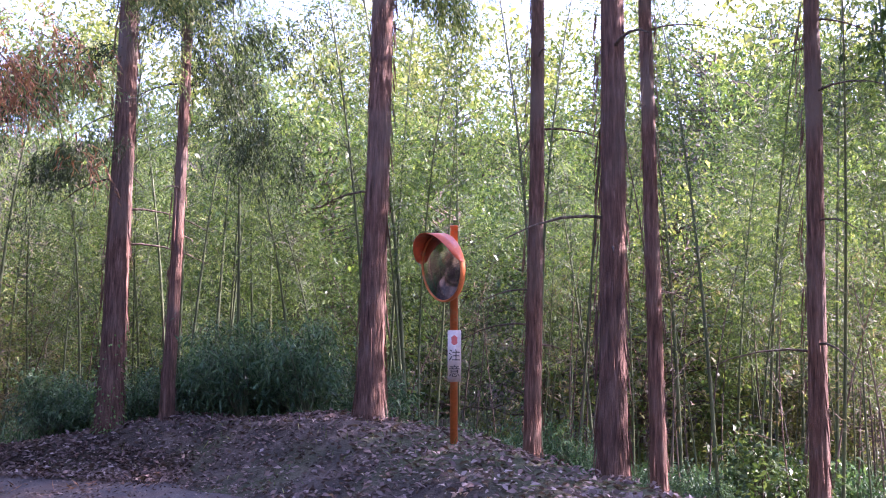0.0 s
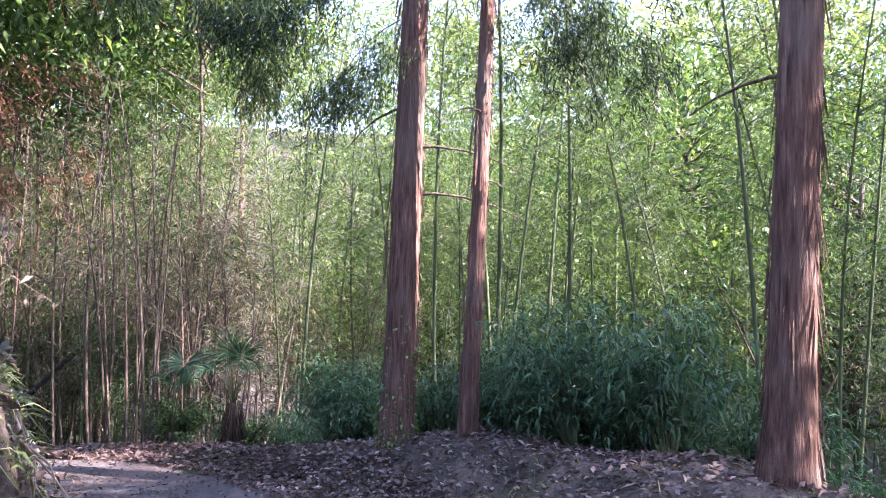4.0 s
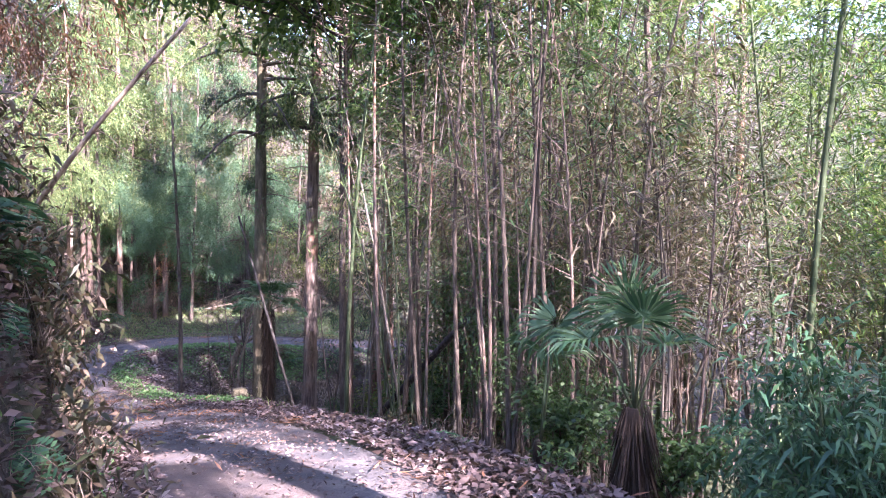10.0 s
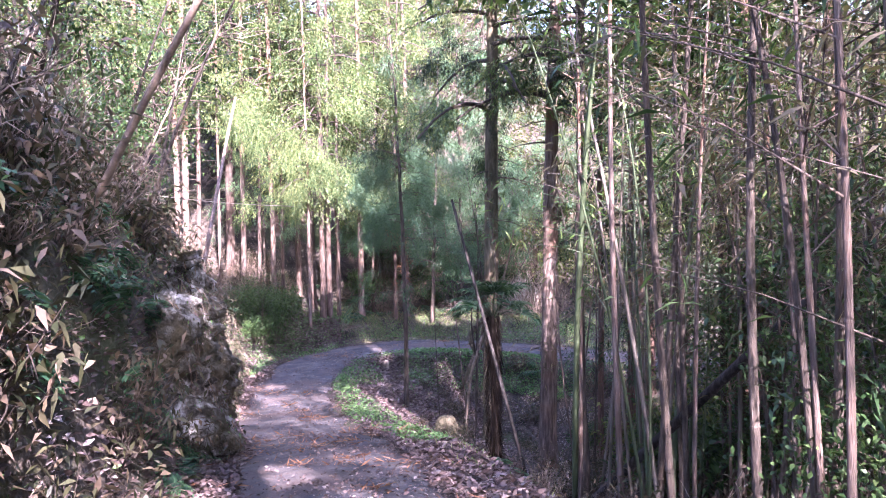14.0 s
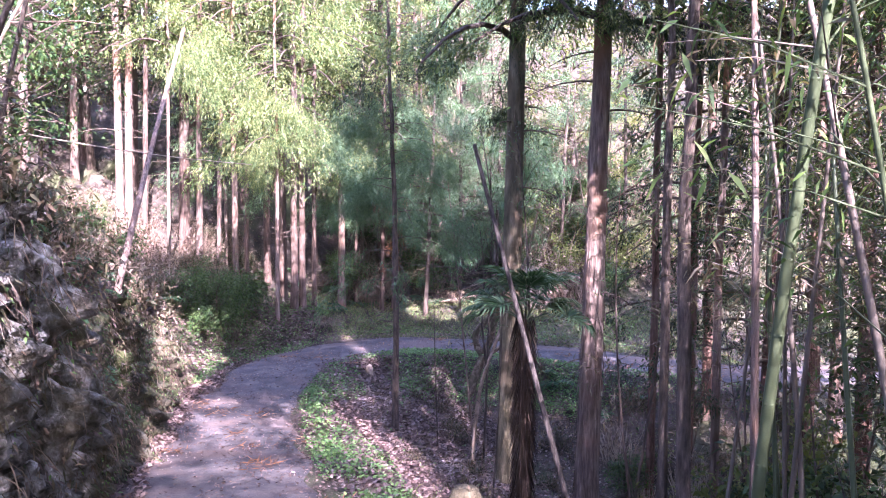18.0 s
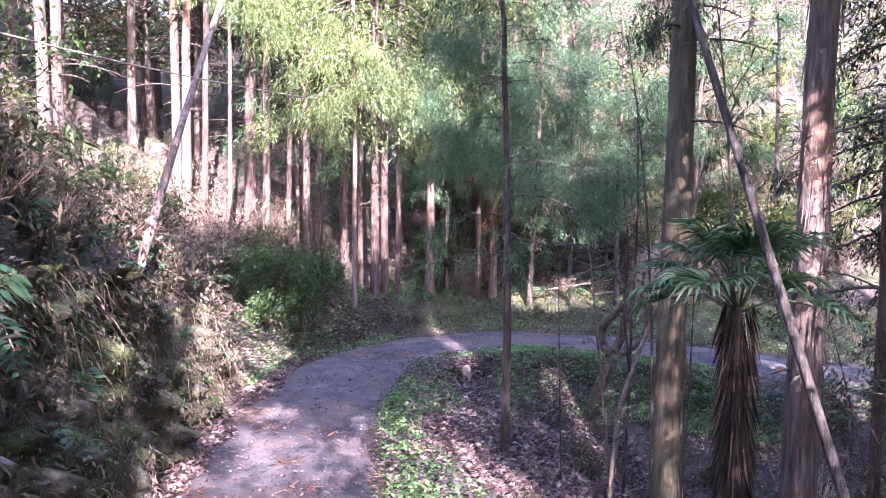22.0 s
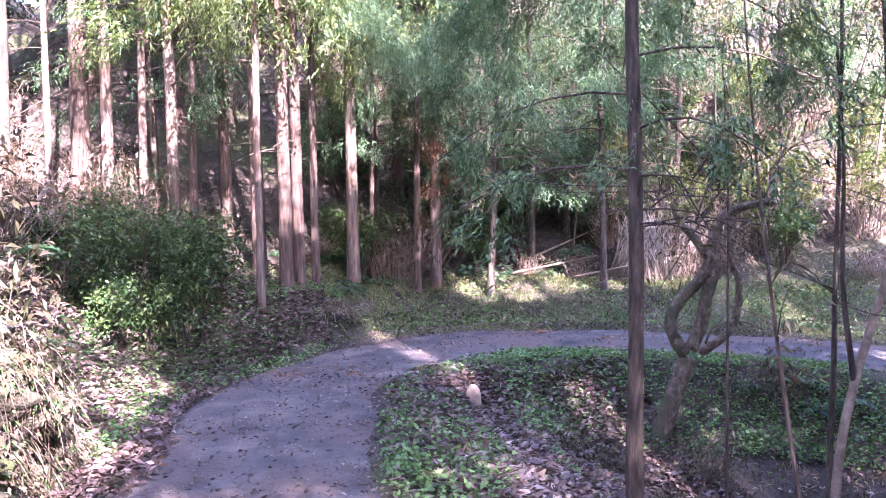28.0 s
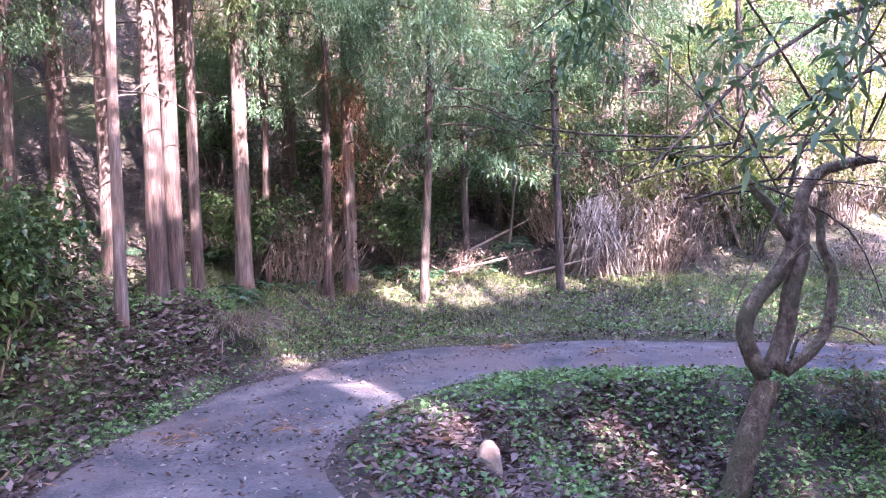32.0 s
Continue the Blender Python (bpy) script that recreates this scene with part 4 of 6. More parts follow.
limb("stem", [(14.99, 25.16, -2.39), (15.2, 25.08, -2.24), (15.32, 25.04, -2.07), (15.38, 25.03, -1.79), (15.37, 25.04, -1.58), (15.31, 25.08, -1.43), (15.32, 25.09, -1.19), (15.34, 25.09, -1.02)], 0.048, 0.03, tw, TWO, "bark_knotty", 14, 0.09)
limb("stem", [(15.04, 25.14, -2.29), (15.13, 25.12, -2.12), (15.34, 25.03, -2.05), (15.54, 24.94, -2.1), (15.67, 24.87, -2.21)], 0.014, 0.008, tw, TWO, "bark_knotty", 14, 0.09)

g = np.random.default_rng(61)
for k in range(26):
    s = np.array([14.95, 25.3, -0.75]) + g.normal(0, 0.25, 3) * (1, 1, 0.9)
    e = s + g.normal(0, 0.8, 3) + (0.1, 0, 0.45)
    mid = (s + e) / 2 + g.normal(0, 0.12, 3)
    limb("twig", [s, mid, e], 0.012, 0.003, tw, TWO, "bark_dark", 5, 0)

stem_tree = thing("forked_sapling", (13.84, 22.28, gz(13.84, 22.28)), "slim bare forked sapling on the slope", "sapling")
FO = stem_tree.matrix_basis.translation
limb("stem", [(13.84, 22.28, FO.z - 0.1), (13.95, 22.29, -2.6), (14.1, 22.31, -2.01), (14.37, 22.31, -1.29), (14.53, 22.3, -0.88), (14.81, 22.31, -0.06), (15.0, 22.3, 0.8)], 0.036, 0.016, stem_tree, FO, "twig")
limb("stem", [(14.1, 22.31, -2.01), (14.02, 22.35, -1.3), (14.06, 22.4, -0.5), (13.98, 22.4, 0.3)], 0.022, 0.008, stem_tree, FO, "bark_dark")
dark_stem = thing("bare_sapling", (14.15, 22.6, gz(14.15, 22.6)), "thin dark upright sapling on the slope", "sapling")
DO = dark_stem.matrix_basis.translation
limb("stem", [(14.15, 22.6, DO.z - 0.1), (14.19, 22.58, -2.0), (14.21, 22.6, -1.39), (14.25, 22.62, 0.1), (14.2, 22.6, 1.4)], 0.024, 0.01, dark_stem, DO, "bark_dark")
g = np.random.default_rng(63)
for k in range(14):
    z_ = g.uniform(-1.6, 1.0)
    e = np.array([14.2, 22.6, z_]) + unit(1, g)[0] * g.uniform(0.3, 0.8) + (0, 0, 0.15)
    limb("twig", [(14.2, 22.6, z_), (np.array([14.2, 22.6, z_]) + e) / 2 + g.normal(0, 0.06, 3), e], 0.007, 0.002, dark_stem, DO, "bark_dark", 4, 0)

# ---------------------------------------------------------------- leaning pole, fallen log, brush pile
def stick(name, a, b_, r0, r1, mat, label, category, group="", sides=9, sag=0.0):
    a, b_ = Vector(a), Vector(b_)
    pts = [tuple((b_ - a) * u - Vector((0, 0, sag * math.sin(math.pi * u)))) for u in np.linspace(0, 1, 9)]
    ob = new(name, Buf().tube(pts, np.linspace(r0, r1, 9), sides, 0.04, seed=int(abs(a.x * 10))).mesh(name, M[mat], True))
    ob.matrix_basis = Matrix.Translation(a)
    return tagged(ob, label, category, group)


stick("leaning_pole", (13.25, 15.9, gz(13.25, 15.9) - 0.1), (12.47, 17.32, 1.4), 0.03, 0.021, "bark_wet", "bare dead pole leaning across the cedars", "dead trunk")
stick("fallen_log", (13.58, 14.95, gz(13.58, 14.95)), (14.13, 11.05, 0.62), 0.06, 0.045, "bark_wet", "dark dead trunk fallen aslant among the bamboo", "dead trunk")
for n, (a, b_, r) in enumerate([((15.6, 31.3), (17.9, 31.9), 0.02), ((15.2, 30.6), (17.0, 30.9), 0.02), ((12.9, 32.6), (16.3, 33.2), 0.05), ((16.2, 30.2), (18.6, 29.9), 0.018), ((11.6, 31.5), (14.8, 32.5), 0.035)]):
    stick("fallen_pole", (*a, gz(*a) + 0.15), (*b_, gz(*b_) + 0.3), r, r * 0.7, "twig" if n < 4 else "bark_dark", "pale fallen bamboo pole lying on brush", "pole", "fallen poles")

pile = thing("brush_pile", (17.6, 30.3, gz(17.6, 30.3)), "sunlit heap of cut pale branches stacked like a tent", "brush pile")
g = np.random.default_rng(5)
for k in range(260):
    a, r = g.uniform(0, 6.283), g.uniform(0.15, 0.75)
    top = np.array([g.normal(0, 0.16), g.normal(0, 0.16), g.uniform(0.75, 1.25)])
    foot = np.array([math.cos(a) * r, math.sin(a) * r, -0.05])
    part("branch", Buf().tube([foot, (foot + top) / 2 + g.normal(0, 0.04, 3), top], [0.011, 0.009, 0.004], 5), M["twig_pale" if k % 3 else "twig"], pile)


# ---------------------------------------------------------------- palms
def fan(g, r, blades=22):
    """A fan leaf in its own space: hub at the origin, opening along +x."""
    b = Buf()
    a = np.linspace(-2.35, 2.35, blades) + g.normal(0, 0.03, blades)
    d = np.stack([np.cos(a), np.sin(a), 0.12 + 0.25 * np.abs(np.sin(a))], 1)
    at = d * 0.04
    b.leaves(at, d, r * (1 - 0.18 * np.abs(a) / 2.35) * 0.75, 0.05 * r / 0.5, 0.15, 0.05, g)
    tip = at + d / np.linalg.norm(d, axis=1)[:, None] * (r * 0.5)
    b.leaves(tip, d - (0, 0, 0.35), r * 0.5, 0.032 * r / 0.5, 0.1, 0.35, g)
    return b


def palm(x, y, trunk_top, label, seed, r=0.4, hairy=True, reach=0.5, girth=0.075, wanted=(), fans=8, rise=(-0.3, 1.2)):
    g = np.random.default_rng(seed)
    z = gz(x, y)
    t = thing("windmill_palm", (x, y, z), label, "palm", "palms")
    h = max(trunk_top - z, 0.12)
    u = np.linspace(0, 1, 14)
    part("trunk", Buf().tube(np.stack([0.03 * np.sin(u * 4), 0.02 * np.sin(u * 3), u * h - 0.1 * (1 - u)], 1), girth * (0.95 + 0.12 * np.sin(u * 9)) * (1 - 0.55 * np.clip((u - 0.8) / 0.2, 0, 1)), 12, 0.06, seed=seed), M["fibre"], t, "dark trunk wrapped in shaggy fibre", True)
    if hairy:
        n = int(620 * h)
        a, zz_ = g.uniform(0, 6.283, n), g.uniform(0.15, h + 0.05, n)
        at = np.stack([girth * np.cos(a), girth * np.sin(a), zz_], 1)
        part("fibre", Buf().leaves(at, np.stack([0.3 * np.cos(a), 0.3 * np.sin(a), -1 + 0 * a], 1), np.minimum(g.uniform(0.12, 0.4, n), zz_ + 0.02), 0.011, g=g), M["fibre"], t)
    aims = [(np.array(e) - (x, y, z), np.array(f, float)) for e, f in wanted]
    for k in range(fans):
        a, el = g.uniform(0, 6.283), g.uniform(*rise)
        d = np.array([math.cos(a) * math.cos(el), math.sin(a) * math.cos(el), math.sin(el)])
        aims.append((np.array([0, 0, h]) + d * reach * g.uniform(0.8, 1.15), d - (0, 0, 0.5)))
    for end, out in aims:
        stem = part("leaf_stalk", Buf().tube([(0, 0, h - 0.05), np.array([0, 0, h]) * 0.5 + end * 0.5 + (0, 0, 0.06), end], [0.011, 0.008, 0.006], 5), M["culm"], t)
        f = part("fan_leaf", fan(g, r * g.uniform(0.85, 1.1), 34), M["leaf_palm"], stem)
        f.matrix_basis = Matrix.Translation(end) @ Vector(out).to_track_quat("X", "Z").to_matrix().to_4x4()
    return t


palm(11.5, 6.05, 0.33, "small windmill palm with fan leaves at the road edge", 3, 0.3, True, 0.4, 0.07, [((11.48, 6.1, 0.97), (0.1, 0.1, 1.0)), ((11.6, 6.25, 0.8), (0.5, 0.5, 0.3)), ((11.4, 5.9, 0.9), (-0.4, -0.3, 0.7)), ((11.3, 6.2, 0.72), (-0.7, 0.1, 0.0)), ((11.65, 5.95, 0.7), (0.6, -0.4, 0.1))], 0)
palm(11.5, 6.95, -0.1, "low windmill palm with drooping fan leaves", 4, 0.31, False, 0.35, 0.04, [((11.5, 6.77, 0.76), (-0.5, -0.1, -0.55)), ((11.6, 7.0, 0.5), (0.5, 0.3, -0.3))], 0)
palm(13.4, 18.35, -0.55, "windmill palm with dark shaggy trunk between cedars", 5, 0.36, True, 0.5, 0.085, fans=15, rise=(-0.2, 1.35))

# ---------------------------------------------------------------- leaning stems on the bank
g = np.random.default_rng(71)
for k in range(26):
    y = g.uniform(8.0, 17.5)
    x = g.uniform(6.4, 8.3)
    z = gz(x, y)
    t = thing("bank_sapling", (x, y, z), "bare leaning sapling with pale stem on the steep bank", "sapling", "bank saplings")
    h = g.uniform(3.0, 5.5)
    lx, ly = g.uniform(0.05, 0.35), g.uniform(-0.05, 0.4)
    u = np.linspace(0, 1, 8)
    p = np.stack([lx * h * u ** 1.2, ly * h * u ** 1.2, h * u * (1 - 0.15 * u) - 0.15], 1)
    r = g.uniform(0.012, 0.03)
    part("stem", Buf().tube(p, r * (1 - 0.75 * u), 7, 0.03), M["twig" if k % 3 == 0 else "bark_dark"], t, smooth=True)
    b = Buf()
    for j in range(16):
        i = g.integers(3, 8)
        d = unit(1, g)[0] * 0.7 + (0.3, 0.2, 0.3)
        e = p[i] + d * g.uniform(0.4, 1.1)
        b.tube([p[i], (p[i] + e) / 2 + g.normal(0, 0.06, 3), e], [0.008, 0.005, 0.002], 4, cap=False)
    part("twig_work", b, M["twig"], t)

stick("leaning_tree", (8.15, 22.3, gz(8.15, 22.3) - 0.1), (8.85, 26.3, 4.2), 0.055, 0.035, "bark_pale", "pale bare trunk leaning out from the bank", "dead tree", sag=-0.15)
stick("leaning_tree", (8.35, 11.95, gz(8.35, 11.95) - 0.15), (9.95, 10.45, 3.35), 0.032, 0.02, "twig", "slim bare tree leaning out from the bank", "dead tree", sag=-0.1)
stick("hanging_vine", (6.6, 19.4, 1.75), (10.2, 23.0, 1.38), 0.01, 0.006, "twig_pale", "long thin bare stem hung up above the bank", "pole", sag=0.08)
# withered cedar bough hanging over the inside of the bend
def bough(a, b_, label, seed, mat="leaf_rust", n=34, size=0.36):
    g = np.random.default_rng(seed)
    t = thing("hanging_bough", a, label, "branch")
    a, b_ = np.array(a, float), np.array(b_, float)
    u = np.linspace(0, 1, 7)[:, None]
    p = (b_ - a) * u + np.array([0, 0, 0.25]) * np.sin(u * 3.14)
    part("limb", Buf().tube(p, np.linspace(0.008, 0.002, 7), 6), M["bark_dark"], t)
    leaf = Buf()
    for k in range(n):
        w = g.uniform(0.2, 1.0)
        spray(leaf, (b_ - a) * w + g.normal(0, 0.22, 3), (b_ - a) / np.linalg.norm(b_ - a), 60, size * 0.6, g, 0.5, 0.055)
    part("needle_spray", clear(leaf, a), M[mat], t)


bough((6.3, 6.0, 3.5), (7.6, 4.7, 2.75), "withered red-brown cedar bough hanging over the road", 81, n=40, size=0.22)
bough((6.6, 7.4, 3.4), (8.3, 6.4, 2.5), "withered rusty cedar bough on the bank", 82, n=38, size=0.22)
bough((7.0, 8.6, 3.4), (8.6, 8.6, 2.6), "withered rusty cedar bough on the bank", 83, n=30, size=0.22)
# Several boughs from here on have shade in their needle colour.
bough((10.4, 2.4, 5.3), (9.78, 1.28, 3.45), "dark drooping cedar bough in shade", 84, "leaf_cedar_shaded", 70, 0.3)
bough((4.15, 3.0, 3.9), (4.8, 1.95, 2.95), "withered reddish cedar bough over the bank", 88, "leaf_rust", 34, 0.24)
bough((10.45, 3.5, 4.4), (10.9, 4.75, 3.35), "dark drooping cedar bough in shade", 85, "leaf_cedar_shaded", 44, 0.3)
bough((10.7, 3.4, 5.2), (10.2, 5.2, 4.6), "dark cedar bough reaching over the road", 86, "leaf_cedar_shaded", 36, 0.36)
for n, (a, b_, m) in enumerate([((9.6, 7.6, 6.2), (9.2, 5.6, 4.5), "leaf_cedar_shaded"), ((10.6, 6.4, 6.0), (10.1, 5.2, 4.4), "leaf_cedar_shaded"), ((8.2, 7.6, 5.6), (8.0, 5.4, 4.4), "leaf_rust"), ((11.0, 5.2, 5.4), (11.8, 6.0, 4.2), "leaf_cedar_shaded"), ((7.4, 6.6, 5.4), (7.2, 4.6, 4.6), "leaf_rust"), ((10.6, 3.4, 6.6), (9.4, 2.2, 5.4), "leaf_cedar"), ((10.4, 2.7, 6.4), (10.9, 0.9, 5.3), "leaf_cedar_shaded"), ((8.9, 0.2, 6.8), (9.6, -1.0, 5.6), "leaf_cedar"), ((10.6, 3.4, 6.8), (11.8, 2.2, 5.2), "leaf_cedar_shaded")]):
    bough(a, b_, "cedar bough hanging over the bend", 120 + n, m, 40, 0.4)
bough((7.8, 6.2, 5.0), (8.6, 3.2, 4.2), "green cedar bough above the bend", 87, "leaf_cedar", 50, 0.4)
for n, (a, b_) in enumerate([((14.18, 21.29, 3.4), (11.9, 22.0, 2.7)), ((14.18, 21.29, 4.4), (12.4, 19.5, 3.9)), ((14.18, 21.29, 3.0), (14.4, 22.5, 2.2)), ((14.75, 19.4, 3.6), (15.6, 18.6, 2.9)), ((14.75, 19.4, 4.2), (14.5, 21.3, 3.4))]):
    bough(a, b_, "dark cedar bough with hanging needle sprays", 90 + n, "leaf_cedar_shaded", 30, 0.34)
for n, (a, b_) in enumerate([((12.5, 22.7, 0.6), (13.9, 22.3, 0.1)), ((12.5, 22.7, 1.0), (11.7, 23.6, 0.6)), ((12.5, 22.7, 1.6), (13.6, 23.5, 1.2)), ((12.5, 22.7, 2.2), (11.6, 22.2, 1.9)), ((11.4, 29.2, 2.4), (12.8, 27.9, 1.0)), ((12.5, 30.9, 2.4), (13.9, 29.2, 1.0)), ((12.5, 30.9, 3.2), (12.2, 28.8, 1.9)), ((14.0, 31.2, 2.6), (15.3, 29.9, 1.2)), ((14, 31.2, 3.4), (14.4, 29.0, 2.2)), ((13.5, 30.2, 3.6), (15.2, 27.6, 2.4)), ((15.5, 31.0, 2.4), (16.6, 29.2, 1.0)), ((16.2, 31.0, 2.8), (18.0, 29.0, 1.3))]):
    bough(a, b_, "feathery green cypress bough hanging over the bend", 100 + n, "leaf_cypress", 90 if n < 4 else 60, 0.2 if n < 4 else 0.28)

for n, (a, b_, m) in enumerate([((14.0, 31.2, 2.4), (14.26, 30.42, -0.1), "leaf_cypress"), ((13.6, 31.0, 2.6), (13.45, 30.85, 0.3), "leaf_cypress"), ((14.0, 31.2, 2.8), (13.98, 30.5, 0.7), "leaf_cypress"), ((12.5, 30.95, 2.6), (12.97, 30.6, 0.9), "leaf_cypress"), ((12.5, 30.9, 2.8), (12.04, 30.4, 1.2), "leaf_cedar"), ((14.0, 31.2, 1.2), (13.75, 30.8, 0.0), "leaf_rust"), ((14.05, 31.2, 0.6), (14.0, 30.7, -0.75), "leaf_rust")]):
    bough(a, b_, "withered grey-brown tuft hanging from a cedar" if m == "leaf_rust" else "feathery green bough drooping at the grove's edge", 140 + n, m, 16 if m == "leaf_rust" else 34, 0.26 if m == "leaf_rust" else 0.34)
for n, (a, b_) in enumerate([((10.7, 28.2, 2.6), (10.1, 27.4, 1.4)), ((10.7, 28.2, 3.4), (11.0, 27.3, 2.2)), ((10.7, 28.2, 3.8), (9.9, 27.8, 2.6)), ((11.1, 29.0, 3.0), (11.6, 28.2, 1.8)), ((8.3, 27.8, 4.2), (9.3, 27.0, 2.9)), ((8.6, 28.6, 4.6), (9.6, 28.0, 3.4))]):
    bough(a, b_, "sunlit yellow-green cedar bough at the grove's edge", 160 + n, "leaf_cedar", 40, 0.36)

# eroded bank with an exposed root beside the first bend
root = thing("exposed_root", (5.6, 2.95, gz(5.6, 2.95)), "pale bare root running over the eroded bank", "root")
RO = root.matrix_basis.translation
limb("stem", [(5.5, 3.55, 1.5), (5.67, 3.35, 1.46), (5.74, 3.16, 1.36), (5.79, 3.03, 1.24), (5.84, 2.94, 1.1)], 0.034, 0.024, root, RO, "twig_pale", 10, 0.05)
g = np.random.default_rng(77)
for k in range(26):
    s = np.array([g.uniform(5.2, 5.95), 0, 0])
    s[1] = 2.95 - 0.45 * (s[0] - 5.6) + g.normal(0, 0.06)
    s[2] = gz(s[0], s[1]) + 0.03
    e = s + (g.normal(0, 0.1), -g.uniform(0.05, 0.2), -g.uniform(0.1, 0.45))
    limb("rootlet", [s, (s + e) / 2 + (0, -0.06, 0), e], 0.007, 0.002, root, RO, "twig" if k % 2 else "twig_pale", 4, 0)

# ---------------------------------------------------------------- bushes and brush
def shrub_meshes(seed, w, h, n, leaf_len, leaf_w, mat, stems=14, stem_mat="bark_dark", droop=0.25, clump=9):
    g = np.random.default_rng(seed)
    st, lf = Buf(), Buf()
    ends = []
    for k in range(stems):
        a, r = g.uniform(0, 6.283), w * g.uniform(0.2, 1.0)
        e = np.array([math.cos(a) * r, math.sin(a) * r, h * g.uniform(0.45, 1.05)])
        mid = e * (0.35, 0.35, 0.6) + g.normal(0, 0.05, 3)
        st.tube([(0, 0, -0.1), mid, e], [0.016, 0.01, 0.003], 5, cap=False)
        ends.append((mid, e))
    m = n // clump
    for k in range(m):
        mid, e = ends[g.integers(len(ends))]
        c = mid + (e - mid) * g.uniform(0, 1.05) + g.normal(0, 0.16 * w, 3) * (1, 1, 0.7)
        c[2] = max(c[2], 0.05)
        at = c + g.normal(0, leaf_len * 0.7, (clump, 3))
        lf.leaves(at, unit(clump, g) + (0, 0, 0.1) + np.append(c[:2], 0) / w * 0.6, g.uniform(0.6, 1.2, clump) * leaf_len, g.uniform(0.7, 1.2, clump) * leaf_w, 0.15, droop, g)
    return st.mesh("stem_work", M[stem_mat]), lf.mesh("leafage", M[mat])


def brush_meshes(seed, w, h, n=60, leaf=60, mat="twig", leaf_mat_="brush"):
    g = np.random.default_rng(seed)
    st, lf = Buf(), Buf()
    for k in range(n):
        a, r = g.uniform(0, 6.283), w * g.uniform(0.1, 1.0)
        s = np.array([math.cos(a) * r * 0.4, math.sin(a) * r * 0.4, -0.05])
        e = np.array([math.cos(a + g.normal(0, 0.6)) * r, math.sin(a + g.normal(0, 0.6)) * r, h * g.uniform(0.2, 1.0)])
        st.tube([s, (s + e) / 2 + (0, 0, 0.25 * h) + g.normal(0, 0.08, 3), e + g.normal(0, 0.1, 3)], [0.007, 0.005, 0.002], 3, cap=False)
        if k < leaf:
            at = e + g.normal(0, 0.15, (6, 3))
            lf.leaves(at, unit(6, g) - (0, 0, 0.4), g.uniform(0.06, 0.14, 6), g.uniform(0.02, 0.045, 6), 0.2, 0.2, g)
    return st.mesh("stem_work", M[mat]), lf.mesh("leafage", M[leaf_mat_])


def fern_meshes(seed):
    g = np.random.default_rng(seed)
    st, lf = Buf(), Buf()
    for k in range(10):
        a, r = g.uniform(0, 6.283), g.uniform(0.3, 0.55)
        u = np.linspace(0, 1, 12)[:, None]
        d = np.array([math.cos(a), math.sin(a), 0])
        p = d * r * u + np.array([0, 0, 1]) * (0.35 * u - 0.4 * u * u)
        st.tube(p[::3], 0.004, 3, cap=False)
        s = np.array([-d[1], d[0], 0])
        w = (np.sin(u[1:, 0] * 2.9) * 0.14 + 0.02)
        for q in (1, -1):
            lf.leaves(p[1:], s * q + d * 0.35 - (0, 0, 0.15), w, 0.035, 0.1, 0.1, g)
    return st.mesh("stem_work", M["twig"]), lf.mesh("leafage", M["leaf_sasa"])


def source(name, meshes, label, category, group):
    t = thing(name, (0, 0, -60), label, category, group)
    for n, me in zip(("stem_work", "leafage"), meshes):
        part(n, me, None, t)
    return t


SRC = []


def kinds(name, makers, label, category, group):
    out = [source(name, m, label, category, group) for m in makers]
    SRC.extend(out)
    return out


SASA = kinds("dwarf_bamboo", [shrub_meshes(300 + k, 0.7, 1.25, 3200, 0.125, 0.023, "leaf_sasa", 30, "culm", 0.35) for k in range(3)], "dense clump of dark green dwarf bamboo", "bush", "dwarf bamboo")
SHRUB = kinds("evergreen_shrub", [shrub_meshes(310 + k, 0.75, 1.35, 1500, 0.1, 0.042, "leaf_shrub", 14) for k in range(3)], "leafy evergreen shrub with glossy dark leaves", "shrub", "evergreen shrubs")
LIGHT = kinds("pale_shrub", [shrub_meshes(320 + k, 0.8, 1.5, 1100, 0.09, 0.04, "leaf_light", 14, "twig") for k in range(2)], "loose shrub with yellow-green leaves", "shrub", "light green shrubs")
BRUSH = kinds("dry_brush", [brush_meshes(330 + k, 0.8, 0.9, 70, 50) for k in range(3)], "tangle of dry brown twigs and withered stalks", "brush", "dry brush")
PALE = kinds("dry_stalks", [brush_meshes(340 + k, 0.75, 1.0, 60, 25, "twig_pale") for k in range(2)], "tangle of pale dry stalks", "brush", "dry brush")
LOW = kinds("withered_undergrowth", [brush_meshes(336 + k, 0.45, 0.4, 60, 60, "bark_dark" if k else "twig", "undergrowth") for k in range(2)], "low brown withered undergrowth on the bank", "undergrowth", "withered undergrowth")
FERN = kinds("fern", [fern_meshes(350 + k) for k in range(2)], "green fern with arching fronds", "fern", "ferns")


def grow(sources, spots, lo=0.8, hi=1.25, tilt=0.1, g=rng, sink=0.0):
    for x, y in spots:
        s = sources[g.integers(len(sources))]
        k = g.uniform(lo, hi)
        c = copy_thing(s, Matrix.Translation((x, y, gz(x, y) - sink)) @ Euler((g.normal(0, tilt), g.normal(0, tilt), g.uniform(0, 6.28))).to_matrix().to_4x4())
        c.scale = (k, k, k * g.uniform(0.85, 1.15))


def band(n, y0, y1, d0, d1, x0=-5, x1=30, g=rng):
    """Spots at a distance from the road's middle between d0 and d1 (left positive)."""
    return scatter(n, x0, x1, y0, y1, lambda x, y: d0 < off_road(x, y) < d1, g)


